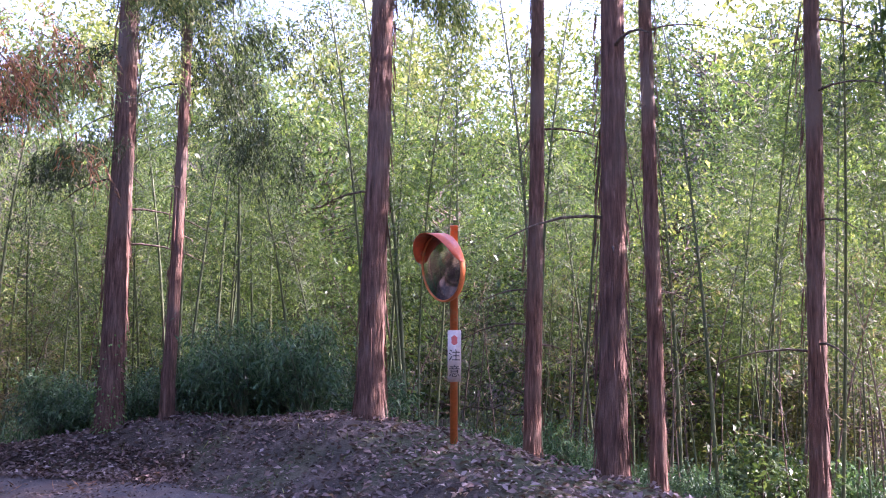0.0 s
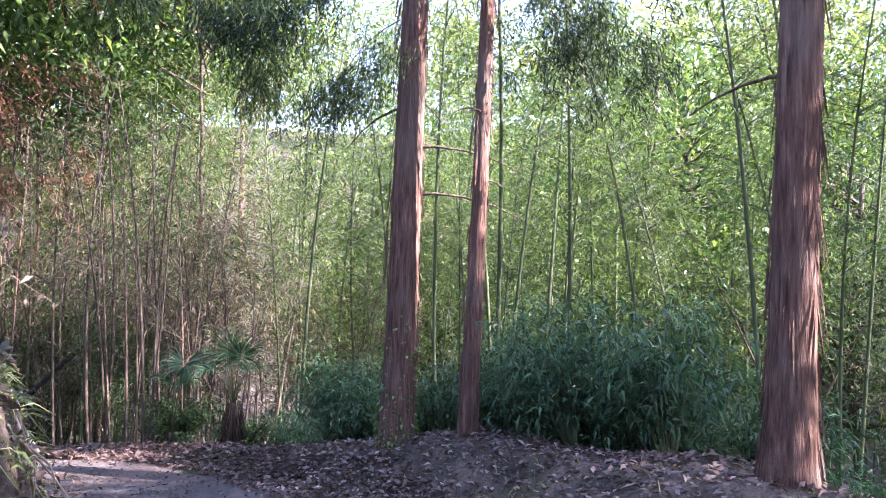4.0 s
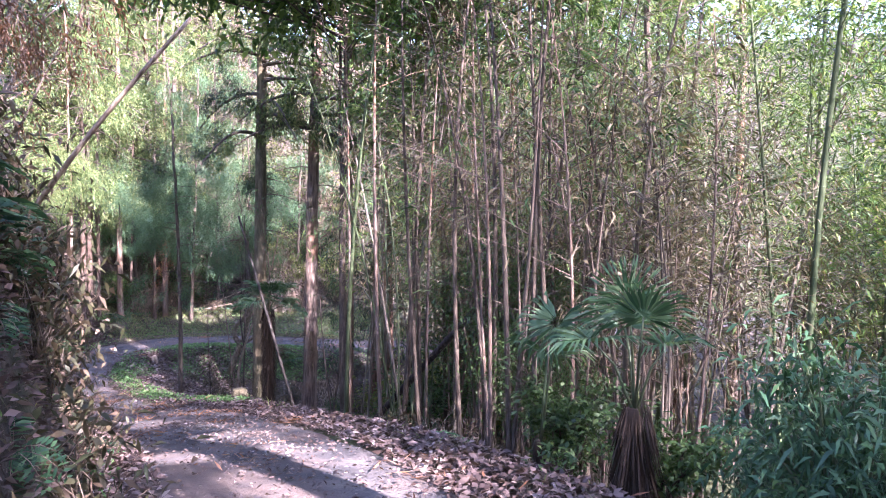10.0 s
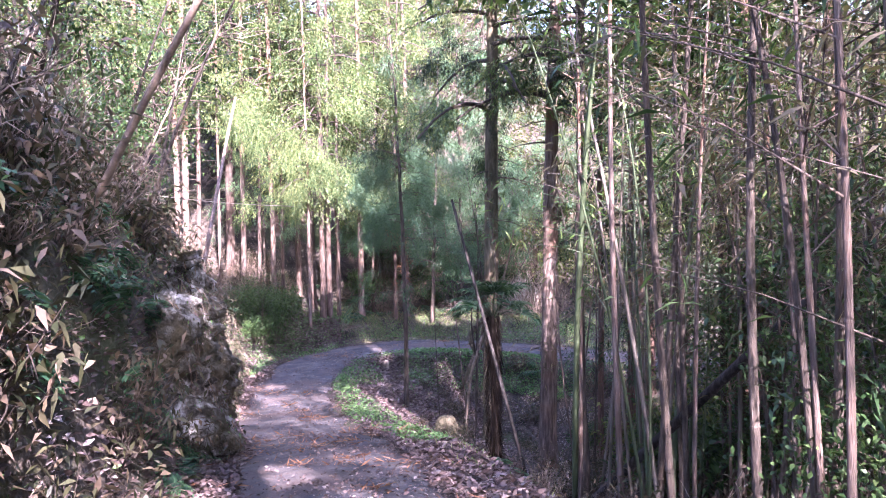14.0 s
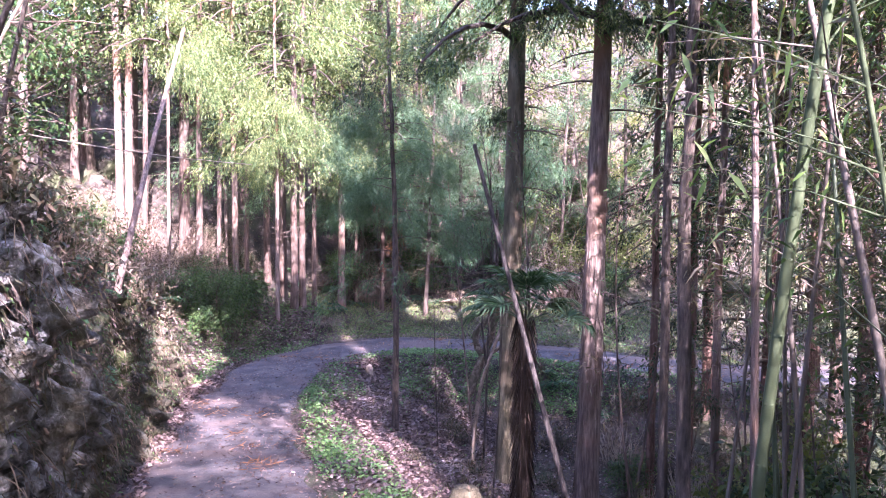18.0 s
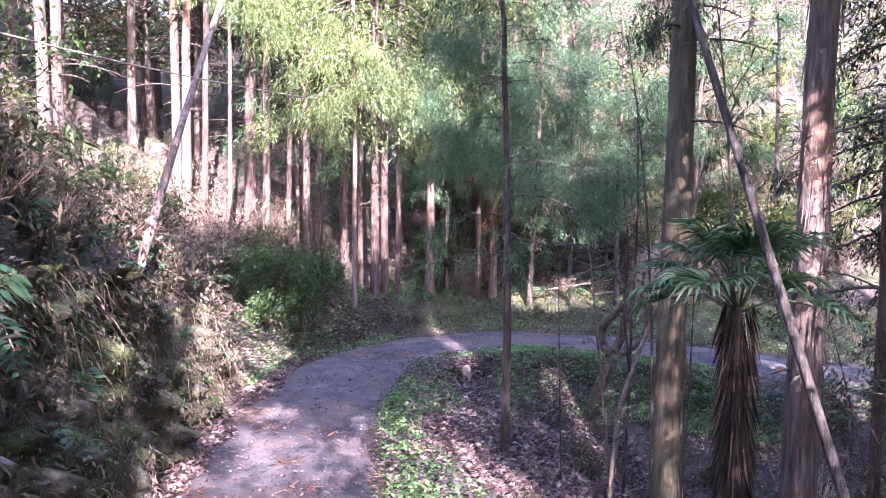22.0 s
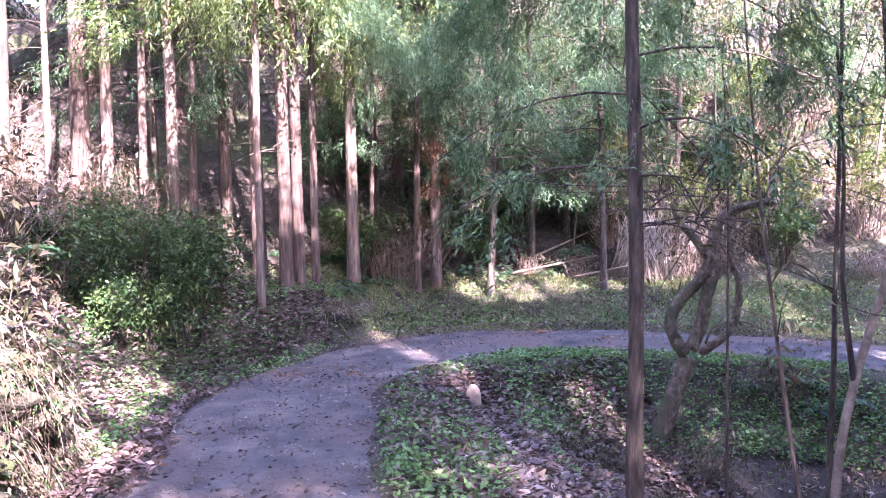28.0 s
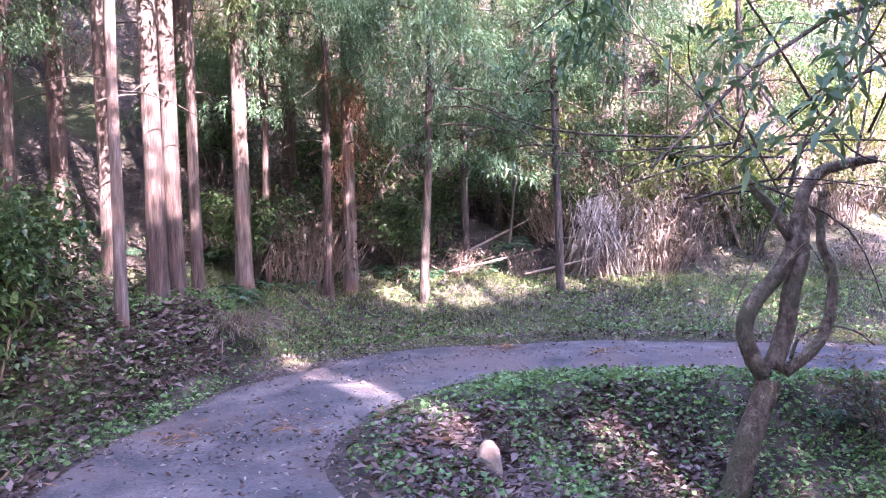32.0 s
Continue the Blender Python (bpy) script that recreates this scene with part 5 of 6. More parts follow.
# ---------------------------------------------------------------- woods on the slopes round about
def broadleaf_meshes(seed, h, w, mat, clumps=54, leaf=0.24, n=42, spread=0.46, stout=1.0, from_=0.3):
    g = np.random.default_rng(seed)
    st, br, lf = Buf(), Buf(), Buf()
    u = np.linspace(0, 1, 7)
    top = np.array([g.normal(0, 0.5), g.normal(0, 0.5), h * 0.8])
    p = top * u[:, None] + g.normal(0, 0.12, (7, 3)) * u[:, None]
    p[0, 2] = -0.4
    st.tube(p, 0.13 * stout * (1 - 0.75 * u), 8, 0.04, seed=seed)
    for k in range(clumps):
        a, t = g.uniform(0, 6.283), g.uniform(from_, 1.0)
        s = p[0] + (top - p[0]) * t
        r = w * math.sin(min(t * 2.6, 2.7)) * g.uniform(0.45, 1.05) + 0.2
        e = s + np.array([math.cos(a) * r, math.sin(a) * r, g.uniform(0.1, 0.9)])
        br.tube([s, (s + e) / 2 + g.normal(0, 0.1, 3), e], np.array([0.035, 0.022, 0.008]) * stout, 3, cap=False)
        at = e + g.normal(0, spread, (n, 3)) * (1, 1, 0.65)
        lf.leaves(at, unit(n, g) + (0, 0, -0.1), g.uniform(0.5, 1.2, n) * leaf, g.uniform(0.3, 0.55, n) * leaf, 0.2, 0.15, g)
    return st.mesh("trunk", M["bark_dark"]), lf.mesh("crown", M[mat]), br.mesh("limb_work", M["bark_dark"])


def wood(name, meshes, label, group):
    t = thing(name, (0, 0, -70), label, "tree", group)
    part("trunk", meshes[0], None, t, smooth=True)
    part("crown", meshes[1], None, t)
    part("limb_work", meshes[2], None, t)
    SRC.append(t)
    return t


# dwarf bamboo behind the verge mound and round the verge cedars
grow(SASA, [(11.0, 1.9), (10.7, 1.2), (11.3, 0.9), (11.4, 1.6), (10.4, 1.75), (10.1, 0.9), (11.9, 2.3), (10.6, 0.2)], 0.8, 1.05)
grow(SASA, [(11.3, 3.3), (11.4, 4.0), (11.3, 2.7), (11.8, 4.6), (11.1, 4.5), (12.2, 3.5), (10.9, 2.2), (12.5, 4.4), (12.7, 2.7)], 0.6, 0.85)
grow(SASA, scatter(26, 11.2, 15.5, -6, 2, lambda x, y: off_road(x, y) < -3.6), 0.6, 1.0)
grow(SASA + SHRUB, scatter(44, 10.5, 20, -13, -3.5, lambda x, y: off_road(x, y) < -3.4), 0.8, 1.4)
grow(LIGHT, scatter(40, 20, 34, -20, -4, lambda x, y: off_road(x, y) < -4), 1.2, 2.0)
grow(SASA, scatter(20, 11.6, 16, 2.5, 6.2, lambda x, y: off_road(x, y) < -2.2), 0.6, 0.9)
grow(SHRUB, [(11.75, 7.0), (12.1, 7.4), (12.2, 6.5)], 0.5, 0.75)

grow(SHRUB, [(15.2, 14.8), (16.2, 16.6)], 1.0, 1.6)
# slope below the road
def below(n, y0, y1, d0, d1):
    """Spots on the downhill side, leaving the open leafy hollow inside the bend free."""
    return scatter(n, 11, 20, y0, y1, lambda x, y: d0 < off_road(x, y) < d1 and not (y > 16.5 and x < 15.6))


grow(SHRUB, below(12, 13, 24, -9, -3.6), 0.5, 1.0)
grow(BRUSH, below(26, 8, 24, -8, -2.6), 0.5, 0.9)
grow(LIGHT, scatter(26, 15, 24, 4, 20, lambda x, y: off_road(x, y) < -5), 0.6, 1.2)
grow(PALE, below(10, 8, 25, -8, -2.2), 0.6, 1.0)
grow(LOW, scatter(16, 12.2, 15.5, 17, 25.5, lambda x, y: off_road(x, y) < -2.2), 0.4, 0.7)
grow(FERN, below(20, 8, 27, -3.5, -1.5), 0.6, 1.0)
EVER = [wood("young_evergreen", broadleaf_meshes(430 + k, 4.2, 0.95, "leaf_shrub", 46, 0.085, 90, 0.24, 0.35), "young evergreen tree with glossy leaves on the slope", "young evergreens") for k in range(2)]
grow(EVER, [(16.4, 13.2), (17.0, 14.5)], 0.85, 1.15, 0.06)
HIGH = [wood("slim_evergreen", broadleaf_meshes(450, 5.0, 0.8, "leaf_shrub", 34, 0.085, 70, 0.24, 0.3, 0.58), "slim evergreen tree with a high leafy crown on the slope", "slim evergreens")]
grow(EVER, [(12.7, 8.6), (13.0, 8.3)], 0.52, 0.6, 0.06)
grow(HIGH, [(14.3, 12.4), (15.4, 13.2)], 0.9, 1.0, 0.05)
SUNNY = [wood("young_tree", broadleaf_meshes(440 + k, 4.6, 1.2, "leaf_light", 40, 0.075, 60, 0.3, 0.3), "thin young tree with sunlit yellow-green leaves", "young trees on the bank") for k in range(2)]
grow(BRUSH + LOW, scatter(40, 5.2, 10, 25.8, 32, lambda x, y: off_road(x, y) > 1.9), 0.6, 1.0, 0.2)
grow(EVER, [(9.4, 27.5)], 0.48, 0.5, 0.05)
grow(SUNNY + EVER[:1], [(7.4, 14.2), (7.0, 16.2), (7.3, 18.9), (6.6, 12.0), (6.2, 20.4), (6.9, 22.2), (5.6, 17.5)], 0.8, 1.2, 0.1)
# bank on the uphill side
def bank(n, y0, y1, d0, d1):
    """Spots on the uphill bank, leaving the rock face bare."""
    return scatter(n, 2, 10, y0, y1, lambda x, y: d0 < off_road(x, y) < d1 and not (13.6 < y < 17.0 and off_road(x, y) < 1.9) and not (17.0 < y < 22.8 and off_road(x, y) < 1.8 and (x * 9.7 + y * 5.3) % 1 < 0.7))


grow(LOW, bank(130, 5, 24.5, 1.3, 3.2), 0.6, 1.1, 0.3)
grow(LOW, below(30, 8, 26, -4, -1.6), 0.5, 0.9, 0.2)
grow(FERN, band(16, 11.4, 14.2, 1.25, 1.9, 4, 10), 0.5, 0.8, 0.5)
grow(FERN, bank(34, 5, 24.5, 1.3, 2.2), 0.5, 0.8, 0.35)
grow(BRUSH, bank(85, 5, 26, 1.9, 6.5), 0.6, 1.1, 0.25)
grow(PALE, bank(48, 6, 27, 2.3, 7), 0.6, 1.15, 0.25)
grow(SHRUB, bank(12, 5, 10, 2.7, 6), 0.4, 0.7, 0.2)
grow(SHRUB, bank(22, 10, 26, 2.1, 6), 0.4, 0.85, 0.2)
grow(LIGHT, band(26, 7, 28, 4.2, 9, 0, 10), 0.6, 1.2)
grow(FERN, bank(70, 5, 26, 1.35, 3.5), 0.6, 1.1, 0.3)
grow(BRUSH, band(24, -2, 6, 1.9, 5, -2, 9), 0.6, 1.0, 0.2)
grow(SHRUB, [(9.0, 26.6), (8.8, 27.3), (9.4, 27.3), (8.6, 26.2), (9.1, 27.9)], 0.55, 0.8)
grow(SHRUB, [(9.75, 27.6), (9.6, 28.3), (10.0, 28.2)], 0.8, 1.0)
# brush at the grove's foot and behind the outer verge
grow(BRUSH, scatter(44, 12.5, 24, 29.8, 36, lambda x, y: 3.0 < off_road(x, y) < 9), 0.7, 1.3)
grow(PALE, scatter(4, 14.5, 25, 29, 36, lambda x, y: 3.2 < off_road(x, y) < 9), 0.7, 1.4)
grow(SHRUB, scatter(42, 12, 25, 29, 37, lambda x, y: 3.2 < off_road(x, y) < 9), 0.5, 1.2)
grow(LIGHT, scatter(12, 14, 26, 27, 38, lambda x, y: 3.4 < off_road(x, y) < 11), 0.7, 1.5)
grow(BRUSH + LIGHT[:1] + SHRUB[:1], scatter(60, 17, 29, 26, 34, lambda x, y: 2.7 < off_road(x, y) < 10), 0.6, 1.2)
grow(FERN, scatter(24, 11, 17, 29.5, 33, lambda x, y: 2.4 < off_road(x, y) < 6), 0.7, 1.1)
grow(BRUSH, scatter(40, 9, 17, 30, 40, lambda x, y: off_road(x, y) > 3), 0.5, 1.0)


TREES = [wood("broadleaf_tree", broadleaf_meshes(400 + k, 7 + k, 2.2, m, 56, 0.165, 64, 0.44), lab, "slope woods") for k, (m, lab) in enumerate([("leaf_light", "sunlit broadleaf tree with yellow-green crown"), ("leaf_bamboo", "bright green leafy tree on the slope"), ("leaf_shrub", "dark evergreen tree on the slope"), ("brush", "half-bare tree with brown withered leaves")])]


def far_spot(x, y):
    d = off_road(x, y)
    if d > 0:
        return d > 9 or (d > 6 and y > 31 and x > 15)
    return d < -9.5 and math.hypot(x - 14, y - 12) > 13.5


grow([TREES[0], TREES[1], TREES[1], TREES[0], TREES[2]], scatter(42, 21, 34, -24, 22, far_spot), 1.0, 1.7, 0.04)
grow([TREES[0], TREES[1], TREES[2]], scatter(32, 34, 60, -34, 22, far_spot), 1.4, 2.3, 0.04)
far_n = 210
fx, fy = np.array(scatter(far_n, -60, 130, -80, 130, lambda x, y: 48 < math.hypot(x - 14, y - 12) < 112 and (x > 30 or y > 30))).T
fz = ground_z(fx, fy)
woods = Buf()
for x, y, z in zip(fx, fy, fz):
    hgt = rng.uniform(14, 26)
    c = np.array([x, y, z]) + rng.normal(0, 1, (26, 3)) * (2.4, 2.4, hgt * 0.22) + (0, 0, hgt * 0.55)
    at = np.repeat(c, 16, 0) + rng.normal(0, 0.8, (416, 3))
    woods.leaves(at, unit(416), rng.uniform(0.5, 1.1, 416), rng.uniform(0.25, 0.5, 416), 0.2, 0.1)
tagged(new("far_woods", woods.mesh("far_woods", M["leaf_light"])), "sunlit woods on the far slopes", "woods", kind="stuff")
grow([TREES[0], TREES[3], TREES[3]], scatter(40, 14, 50, 27, 60, far_spot), 0.8, 1.4, 0.05)
grow([TREES[0], TREES[0], TREES[3]], scatter(36, -22, 8, 2, 50, far_spot), 0.8, 1.3, 0.06)
grow([TREES[3], TREES[0], TREES[3], TREES[2]], scatter(16, 3, 18, 36, 62, lambda x, y: off_road(x, y) > 8), 0.8, 1.5, 0.05)
grow(TREES[:3], scatter(12, -25, 16, -36, -16, lambda x, y: off_road(x, y) < -7), 0.8, 1.3, 0.04)

# ---------------------------------------------------------------- ground cover
def on_ground(n, x0, x1, y0, y1, weight, g):
    """Random spots, kept by a weight of the distance from the road's middle and the place."""
    x, y = g.uniform(x0, x1, n), g.uniform(y0, y1, n)
    i, d, _ = road_at(x, y)
    k = g.uniform(0, 1, n) < weight(x, y, d)
    x, y = x[k], y[k]
    return x, y, ground_z(x, y), d[k]


def cover(name, buf, mat, label, category):
    return tagged(new(name, buf.mesh(name, M[mat])), label, category, kind="stuff")


g = np.random.default_rng(900)


def edge_gap(x, y):
    """How much nearer the road's edge lies at the mound inside the bend."""
    return 0.45 * np.exp(-((x - 10.6) ** 2 + (y - 27.9) ** 2) / 1.8)


def litter_w(x, y, d):
    d = d + edge_gap(x, y) * (d > 0)
    patch = 0.5 + 0.5 * wave(x, y, 1.7, 21)
    strip = 0.5 + 0.5 * wave(x, y, 5.0, 22)
    road_ = np.clip(patch - 0.3, 0, 1) * 0.3 + 0.1 + 0.4 * np.exp(-(d / 0.22) ** 2) * strip
    w = np.where(np.abs(d) < 0.8 + 0.12 * wave(x, y, 3.0, 23), road_, np.where(d < 0, 0.9, 0.8) * np.clip(1.4 - np.abs(d) / 7, 0, 1) * (0.45 + 0.55 * patch))
    green = ((y > 24.5) & (d > 1.3) & (x > 11.5)) | ((d < -1.05) & (x > 12.9) & (y > 24.0))
    return np.where(green, w * 0.25, w) * np.where(np.abs(d) > 7, 0, 1)


for name, lo, hi, n, size in (("fallen_leaves", (-1, -5), (13.5, 9), 130000, 1.0), ("fallen_leaves", (4, 9), (18, 31.5), 190000, 1.0)):
    x, y, z, d = on_ground(n, lo[0], hi[0], lo[1], hi[1], litter_w, g)
    z = z + np.where(np.abs(d) < 1.1, 0.045, 0.012) + np.abs(g.normal(0, 0.012, len(x)))
    a = g.uniform(0, 6.283, len(x))
    way = np.stack([np.cos(a), np.sin(a), g.normal(0.08, 0.28, len(x))], 1)
    s = g.uniform(0.5, 1.25, len(x)) * np.where(np.abs(d) < 1.0, 0.6, 1.0)
    cover(name, Buf().leaves(np.stack([x, y, z], 1), way, 0.07 * s, 0.032 * s, 0.3, 0.0, g), "litter", "fallen brown and pale leaves on the ground", "leaf litter")


LEAFY = [("slope_litter", 120000, (11, 14.8), (17, 26.5), lambda x, y, d: ((d < -1.3) & (d > -4.2)) * np.where(x > 13.2, 0.5, 1.0), 0.085, "purple-brown dead leaves thick on the slope inside the bend"),
         ("verge_litter", 60000, (7.5, 10.4), (5, 26.5), lambda x, y, d: ((d > 0.78 + 0.12 * wave(x, y, 3.0, 23)) & (d < 1.7)) * 1.0, 0.075, "brown leaves heaped between the road and the bank"),
         ("verge_litter", 60000, (8, 13), (2, 16), lambda x, y, d: ((d < -0.85 + 0.1 * wave(x, y, 3.0, 24)) & (d > -1.6)) * 1.0, 0.075, "brown leaves heaped along the road's outer edge"),
         ("bank_leaves", 60000, (7.5, 11.6), (23.5, 29.5), lambda x, y, d: ((d > 0.9) & (d < 4.2)) * np.clip(0.55 + 0.5 * wave(x, y, 1.6, 27), 0.15, 1), 0.085, "brown dead leaves thick on the bank at the bend"),
         ("road_litter", 70000, (3, 13), (-0.5, 27), lambda x, y, d: (np.abs(d) < 0.95) * np.clip(0.15 + 0.8 * wave(x, y, 2.6, 26) + 0.35 * np.exp(-(d / 0.3) ** 2), 0.03, 1) * 0.8, 0.045, "broken leaves and bits of bark trodden into the road")]
for name, n, xs, ys, weight, size, label in LEAFY:
    x, y, z, d = on_ground(n, *xs, *ys, weight, g)
    z = z + np.where(np.abs(d) < 0.95, 0.05, 0.015) + np.abs(g.normal(0, 0.014, len(x)))
    a = g.uniform(0, 6.283, len(x))
    s_ = size * g.uniform(0.5, 1.25, len(x))
    cover(name, Buf().leaves(np.stack([x, y, z], 1), np.stack([np.cos(a), np.sin(a), g.normal(0.08, 0.28, len(x))], 1), s_, s_ * 0.48, 0.3, 0.0, g), "litter", label, "leaf litter")


def herb_w(x, y, d):
    d = d + edge_gap(x, y) * (d > 0)
    patch = 0.5 + 0.5 * wave(x, y, 1.4, 31) + 0.25 * wave(x, y, 4.0, 32)
    outer = (d > np.where(x < 12, 1.0, 1.15)) & (d < np.where(x < 11.5, 2.0 + 0.5 * wave(x, y, 1.6, 34), 2.7)) & (y > 24.3)
    inner = (d < -0.95) & (d > -1.75 + 0.35 * wave(x, y, 1.1, 33)) & (y > 14)
    inner2 = (d < -0.95) & (d > -2.7) & (x > 12.9) & (y > 23.5)
    left = (d > 1.05) & (d < 3.2) & (y > 6)
    return np.where(outer, np.where(x < 12, 0.75, 0.3), np.where(inner2, 0.95, np.where(inner, 0.75, np.where(left, 0.08, 0.0)))) * np.maximum(np.clip(patch * 1.7 - 0.35, 0, 1), 0.8 * np.exp(-((x - 10.6) ** 2 + (y - 27.8) ** 2) / 3.0))


x, y, z, d = on_ground(480000, 8, 20, 6, 31, herb_w, g)
n = len(x)
cover("ground_herbs", Buf().leaves(np.stack([x, y, z + g.uniform(0.01, 0.09, n)], 1), unit(n, g) * (1, 1, 0.35) + (0, 0, 0.15), g.uniform(0.03, 0.065, n), g.uniform(0.025, 0.045, n), 0.15, 0.1, g), "leaf_herb", "low green herbs carpeting the road verge", "herbs")


def grass_w(x, y, d):
    patch = 0.55 + 0.45 * wave(x, y, 1.9, 41)
    return np.where((d > 1.15) & (d < 3.6) & (y > 25.5) & (x > 11.2), 0.9, np.where((d < -1.1) & (d > -3.2) & (y > 12), 0.22, np.where((d > 1.2) & (d < 4) & (y > 4), 0.12, 0.03))) * patch * (np.abs(d) > 1.1) * (np.abs(d) < 6)


x, y, z, d = on_ground(420000, 3, 22, -1, 32, grass_w, g)
n = len(x)
cover("verge_grass", Buf().leaves(np.stack([x, y, z - 0.01], 1), g.normal(0, 0.45, (n, 3)) + (0, 0, 1.0), g.uniform(0.06, 0.2, n), g.uniform(0.006, 0.012, n), 0.05, 0.3, g), "grass", "short grass and dry blades along the verge", "grass")

x, y, z, d = on_ground(170000, 11, 21, 24.5, 31.5, lambda x, y, d: ((d > 0.95) & (d < 3.4)) * np.clip(0.75 + 0.4 * wave(x, y, 2.2, 44), 0, 1), g)
n = len(x)
cover("outer_grass", Buf().leaves(np.stack([x, y, z - 0.005], 1), g.normal(0, 0.5, (n, 3)) + (0, 0, 0.9), g.uniform(0.03, 0.11, n), g.uniform(0.005, 0.011, n), 0.05, 0.35, g), "grass", "short pale green grass on the outer verge of the bend", "grass")


def bank_w(x, y, d):
    patch = 0.6 + 0.4 * wave(x, y, 2.3, 51)
    hill = (d > np.where(y > 24.5, 0.85, 1.15)) & (d < 4.5) & (y > 2.4) & (y < 30)
    outer = (d > 2.6) & (d < 15) & (y > 25)
    return np.where(hill, np.clip(1.35 - d / 5, 0, 1), np.where(outer, 0.45, np.where((d < -1.5) & (d > -6) & (y > 7), 0.3, 0.0))) * patch


for mat, n, lo, hi, label, cat in (("undergrowth", 200000, 0.05, 0.14, "withered leaves, roots and moss covering the steep bank", "undergrowth"), ("leaf_herb", 34000, 0.03, 0.08, "small green herbs and mosses on the steep bank", "herbs"), ("litter", 60000, 0.04, 0.09, "dry leaves caught on the steep bank", "leaf litter")):
    x, y, z, d = on_ground(n, 2, 27, 2.2, 43, bank_w, g)
    n = len(x)
    cover("bank_growth" if mat != "litter" else "bank_litter", Buf().leaves(np.stack([x, y, z + g.uniform(0.0, 0.1, n)], 1), unit(n, g) + np.stack([np.where(x < 12, 0.5, -0.1), 0 * x, 0 * x + 0.1], 1), g.uniform(lo, hi, n), g.uniform(0.012, 0.035, n), 0.2, 0.35, g), mat, label, cat)
x, y, z, d = on_ground(9000, 4.6, 6.6, 2.2, 4.0, lambda x, y, d: (d > 0.85) * np.clip(0.5 + wave(x, y, 5, 55), 0, 1), g)
n = len(x)
cover("bank_grass", Buf().leaves(np.stack([x, y, z], 1), g.normal(0, 0.5, (n, 3)) + (0.1, -0.2, 0.6), g.uniform(0.06, 0.2, n), g.uniform(0.005, 0.012, n), 0.05, 0.5, g), "grass", "sunlit grass on the eroded bank", "grass")

# bright dry tuft and the pale stub at the road edge
t = thing("dry_grass_tuft", (11.75, 28.95, gz(11.75, 28.95)), "sunlit mound of straw-coloured dry grass", "grass tuft")
n = 900
c = g.normal(0, 0.17, (n, 3)) * (1, 1, 0.0)
part("leafage", Buf().leaves(c + (0, 0, 0.02), c * 2.5 + g.normal(0, 0.35, (n, 3)) + (0, 0, 0.6), g.uniform(0.15, 0.38, n), 0.009, 0.05, 0.5, g), M["brush"], t)
st = Buf().tube([(0, 0, -0.1), (0, 0, 0.06), (0.01, 0.02, 0.17), (0.02, 0.04, 0.22)], [0.1, 0.085, 0.07, 0.03], 12, 0.05)
tagged(new("cut_stump", st.mesh("cut_stump", M["twig"], True)), "pale sunlit cut stump at the road edge", "stump").matrix_basis = Matrix.Translation((12.5, 25.45, gz(12.5, 25.45)))
st = Buf().tube([(0, 0, -0.2), (0, 0, 0.1), (0.02, 0.0, 0.3), (0.02, 0.0, 0.4)], [0.2, 0.17, 0.15, 0.1], 14, 0.08)
tagged(new("mossy_stump", st.mesh("mossy_stump", M["bark_moss"], True)), "dark mossy stump on the road edge", "stump").matrix_basis = Matrix.Translation((12.0, 15.8, gz(12.0, 15.8)))

# reddish cedar sprigs shed on the road
sp = Buf()
for k in range(150):
    i = rng.integers(20, len(MID) - 60)
    d = rng.normal(0, 0.75)
    c = np.array([MID[i, 0] - TAN[i, 1] * d, MID[i, 1] + TAN[i, 0] * d])
    m = 30
    q = c + rng.normal(0, 0.13, (m, 2)) * rng.uniform(0.5, 1.6)
    a = rng.uniform(0, 6.283, m)
    sp.leaves(np.stack([q[:, 0], q[:, 1], ground_z(q[:, 0], q[:, 1]) + 0.05], 1), np.stack([np.cos(a), np.sin(a), rng.normal(0.1, 0.2, m)], 1), rng.uniform(0.06, 0.2, m), rng.uniform(0.008, 0.02, m), 0.1, 0.0)
cover("shed_sprigs", sp, "leaf_rust", "reddish-brown cedar sprigs shed on the road", "leaf litter")

# ivy on the first cedar's foot
n = 420
a, h = g.uniform(0, 6.283, n), g.uniform(0, 1, n) ** 1.8 * 1.25
at = np.stack([0.19 * np.cos(a), 0.19 * np.sin(a), h], 1)
iv = tagged(new("ivy", Buf().leaves(at, np.stack([np.cos(a), np.sin(a), g.normal(0, 0.6, n)], 1), g.uniform(0.03, 0.055, n), 0.03, 0.15, 0.3, g).mesh("ivy", M["leaf_herb"])), "green ivy climbing a cedar's foot", "ivy", kind="stuff")
iv.matrix_basis = Matrix.Translation((10.45, 3.45, gz(10.45, 3.45)))

# ---------------------------------------------------------------- rock face in the bank
HALFWAY = int(np.hypot(MID[:, 0] - 12.0, MID[:, 1] - 27.7).argmin())


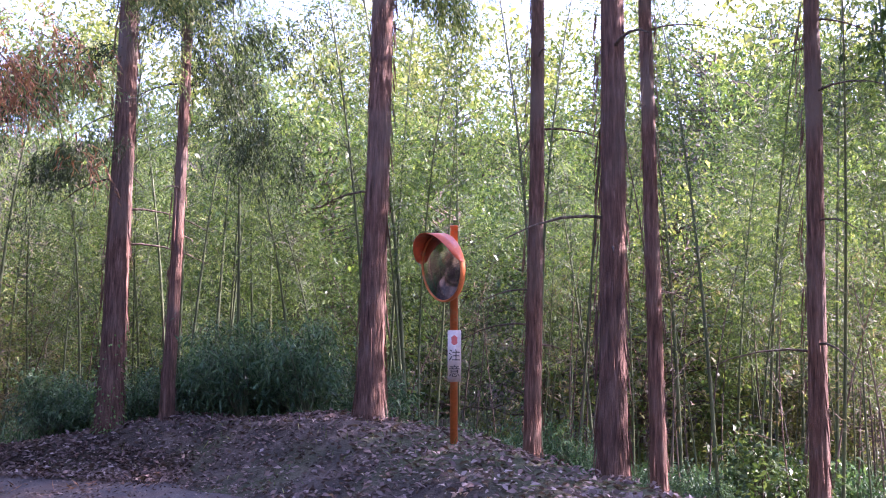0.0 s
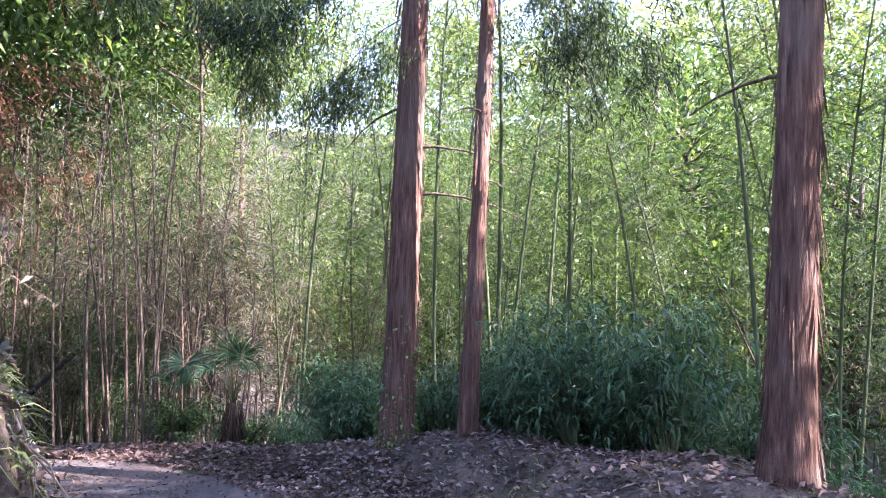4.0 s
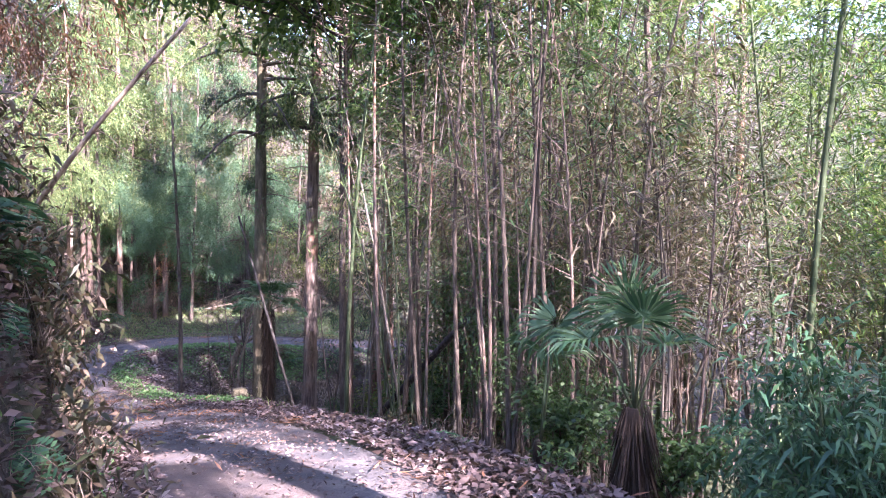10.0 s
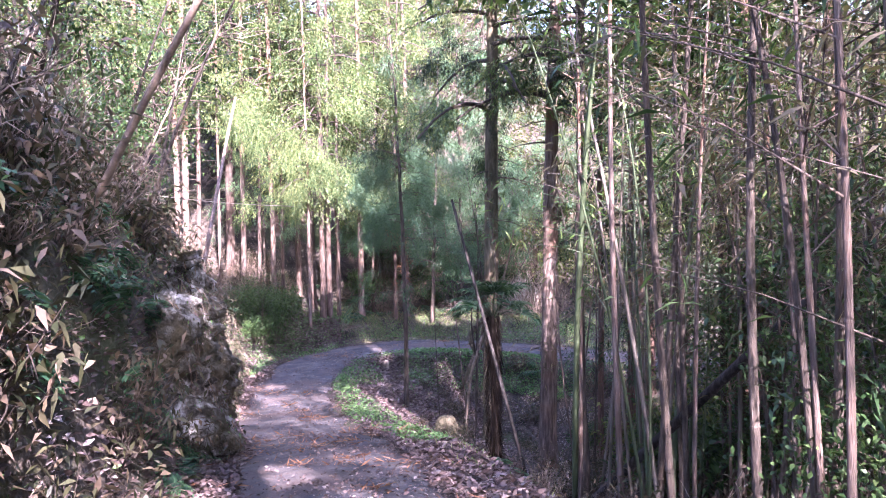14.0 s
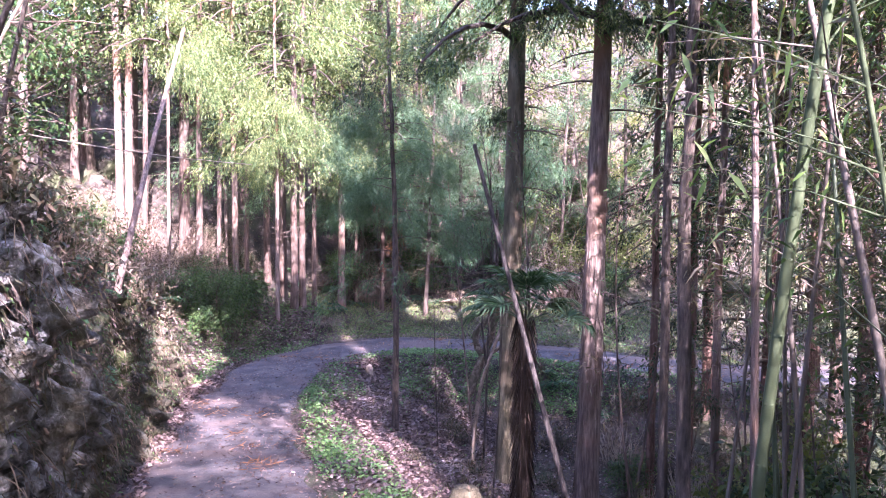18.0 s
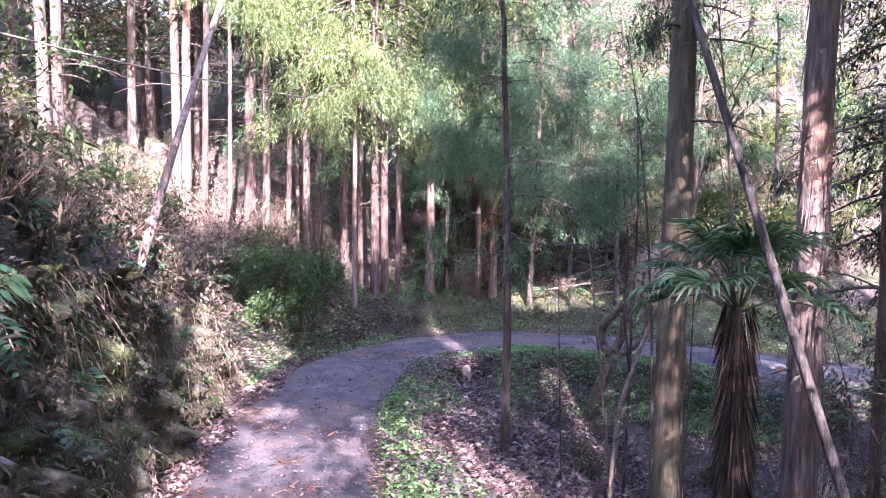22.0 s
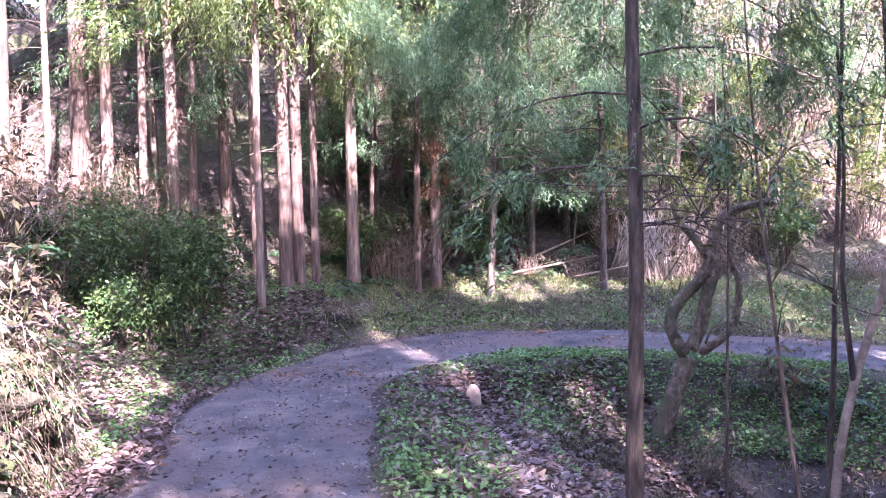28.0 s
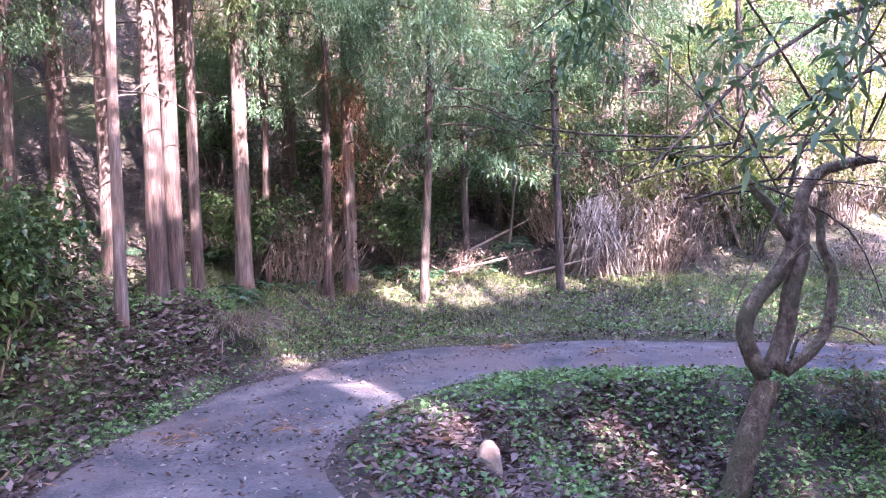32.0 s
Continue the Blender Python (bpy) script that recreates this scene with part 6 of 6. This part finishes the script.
def rock_face(y0, y1, x_off, h, seed, label, mat="rock", bare=(16000, 5000, 3500, 2600)):
    g = np.random.default_rng(seed)
    b = Buf()
    ny_, nz_ = 96, 54
    ys, us = np.linspace(y0, y1, ny_), np.linspace(0, 1, nz_)
    v = []
    for yv in ys:
        i = int((np.abs(MID[:, 1] - yv) + 9 * (np.arange(len(MID)) > HALFWAY)).argmin())
        x_edge = MID[i, 0] - ROAD_W - 0.12 - x_off
        e = math.sin(math.pi * (yv - y0) / (y1 - y0)) ** 0.28
        zb = MID[i, 2] - 0.15
        for u in us:
            v.append((x_edge - 0.3 * u * u - 0.12 * u + 0.28 * (1 - e) * -1.6, yv, zb + u * h * (0.45 + 0.55 * e)))
    v = np.array(v)
    for s, amp in ((1.4, 0.13), (3.1, 0.11), (7.0, 0.085), (13, 0.06), (22, 0.035)):
        f = np.abs(wave(v[:, 1] + 0.4 * v[:, 2], v[:, 2] * 1.3, s, seed + int(s * 10)))
        v[:, 0] += amp * (f * 2 - 0.8)
    b.v.append(v)
    b.n = len(v)
    q = (np.arange(ny_ - 1)[:, None] * nz_ + np.arange(nz_ - 1)[None, :]).ravel()[:, None]
    b.f.append(np.concatenate([q, q + nz_, q + nz_ + 1, q + 1], 1))
    tagged(new("rock_face", b.mesh("rock_face", M[mat])), label, "rock", kind="structure")
    # what grows and catches on it: moss, hanging roots, dead leaves
    for name, leaf, n, lo, hi, lab, cat in (("rock_moss", "undergrowth", bare[0], 0.03, 0.09, "brown moss and withered growth clinging to the rock", "undergrowth"), ("rock_herbs", "leaf_herb", bare[1], 0.02, 0.05, "small green herbs and moss on the rock", "herbs"), ("rock_litter", "litter", bare[2], 0.03, 0.07, "dead leaves caught on the rock", "leaf litter"), ("hanging_roots", "brush", bare[3], 0.1, 0.35, "dry roots and stalks hanging over the rock", "roots")):
        i = g.integers(0, ny_ - 1, n)
        j = (g.uniform(0, 1, n) ** (0.55 if name == "hanging_roots" else 1) * (nz_ - 1)).astype(int)
        f = np.clip(0.5 + 0.9 * wave(i * 0.3, j * 0.35, 1.0, seed + n), 0.02, 1)
        k = g.uniform(0, 1, n) < f
        i, j = i[k], j[k]
        at = v[i * nz_ + j] * 0.5 + v[(i + 1) * nz_ + np.minimum(j + 1, nz_ - 1)] * 0.5 + g.normal(0, 0.03, (len(i), 3)) + (0.02, 0, 0)
        way = unit(len(i), g) * 0.8 + (0.5, 0, -0.5 if name != "hanging_roots" else -1.3)
        cover(name, Buf().leaves(at, way, g.uniform(lo, hi, len(i)), g.uniform(0.3, 0.6, len(i)) * (0.035 if name != "hanging_roots" else 0.014), 0.2, 0.3, g), leaf, lab, cat)


rock_face(13.5, 17.0, -0.24, 2.5, 3, "pale weathered rock face with moss in the road bank", "rock", (4500, 1600, 900, 1500))
rock_face(16.3, 23.0, -0.1, 2.1, 4, "dark mossy rock outcrop in the road bank", "rock_dark")
rock_face(22.4, 24.6, 0.02, 1.5, 5, "sunlit mossy rock at the end of the bank", "rock_dark")

for s in SRC:
    for o in list(s.children):
        bpy.data.objects.remove(o)
    bpy.data.objects.remove(s)
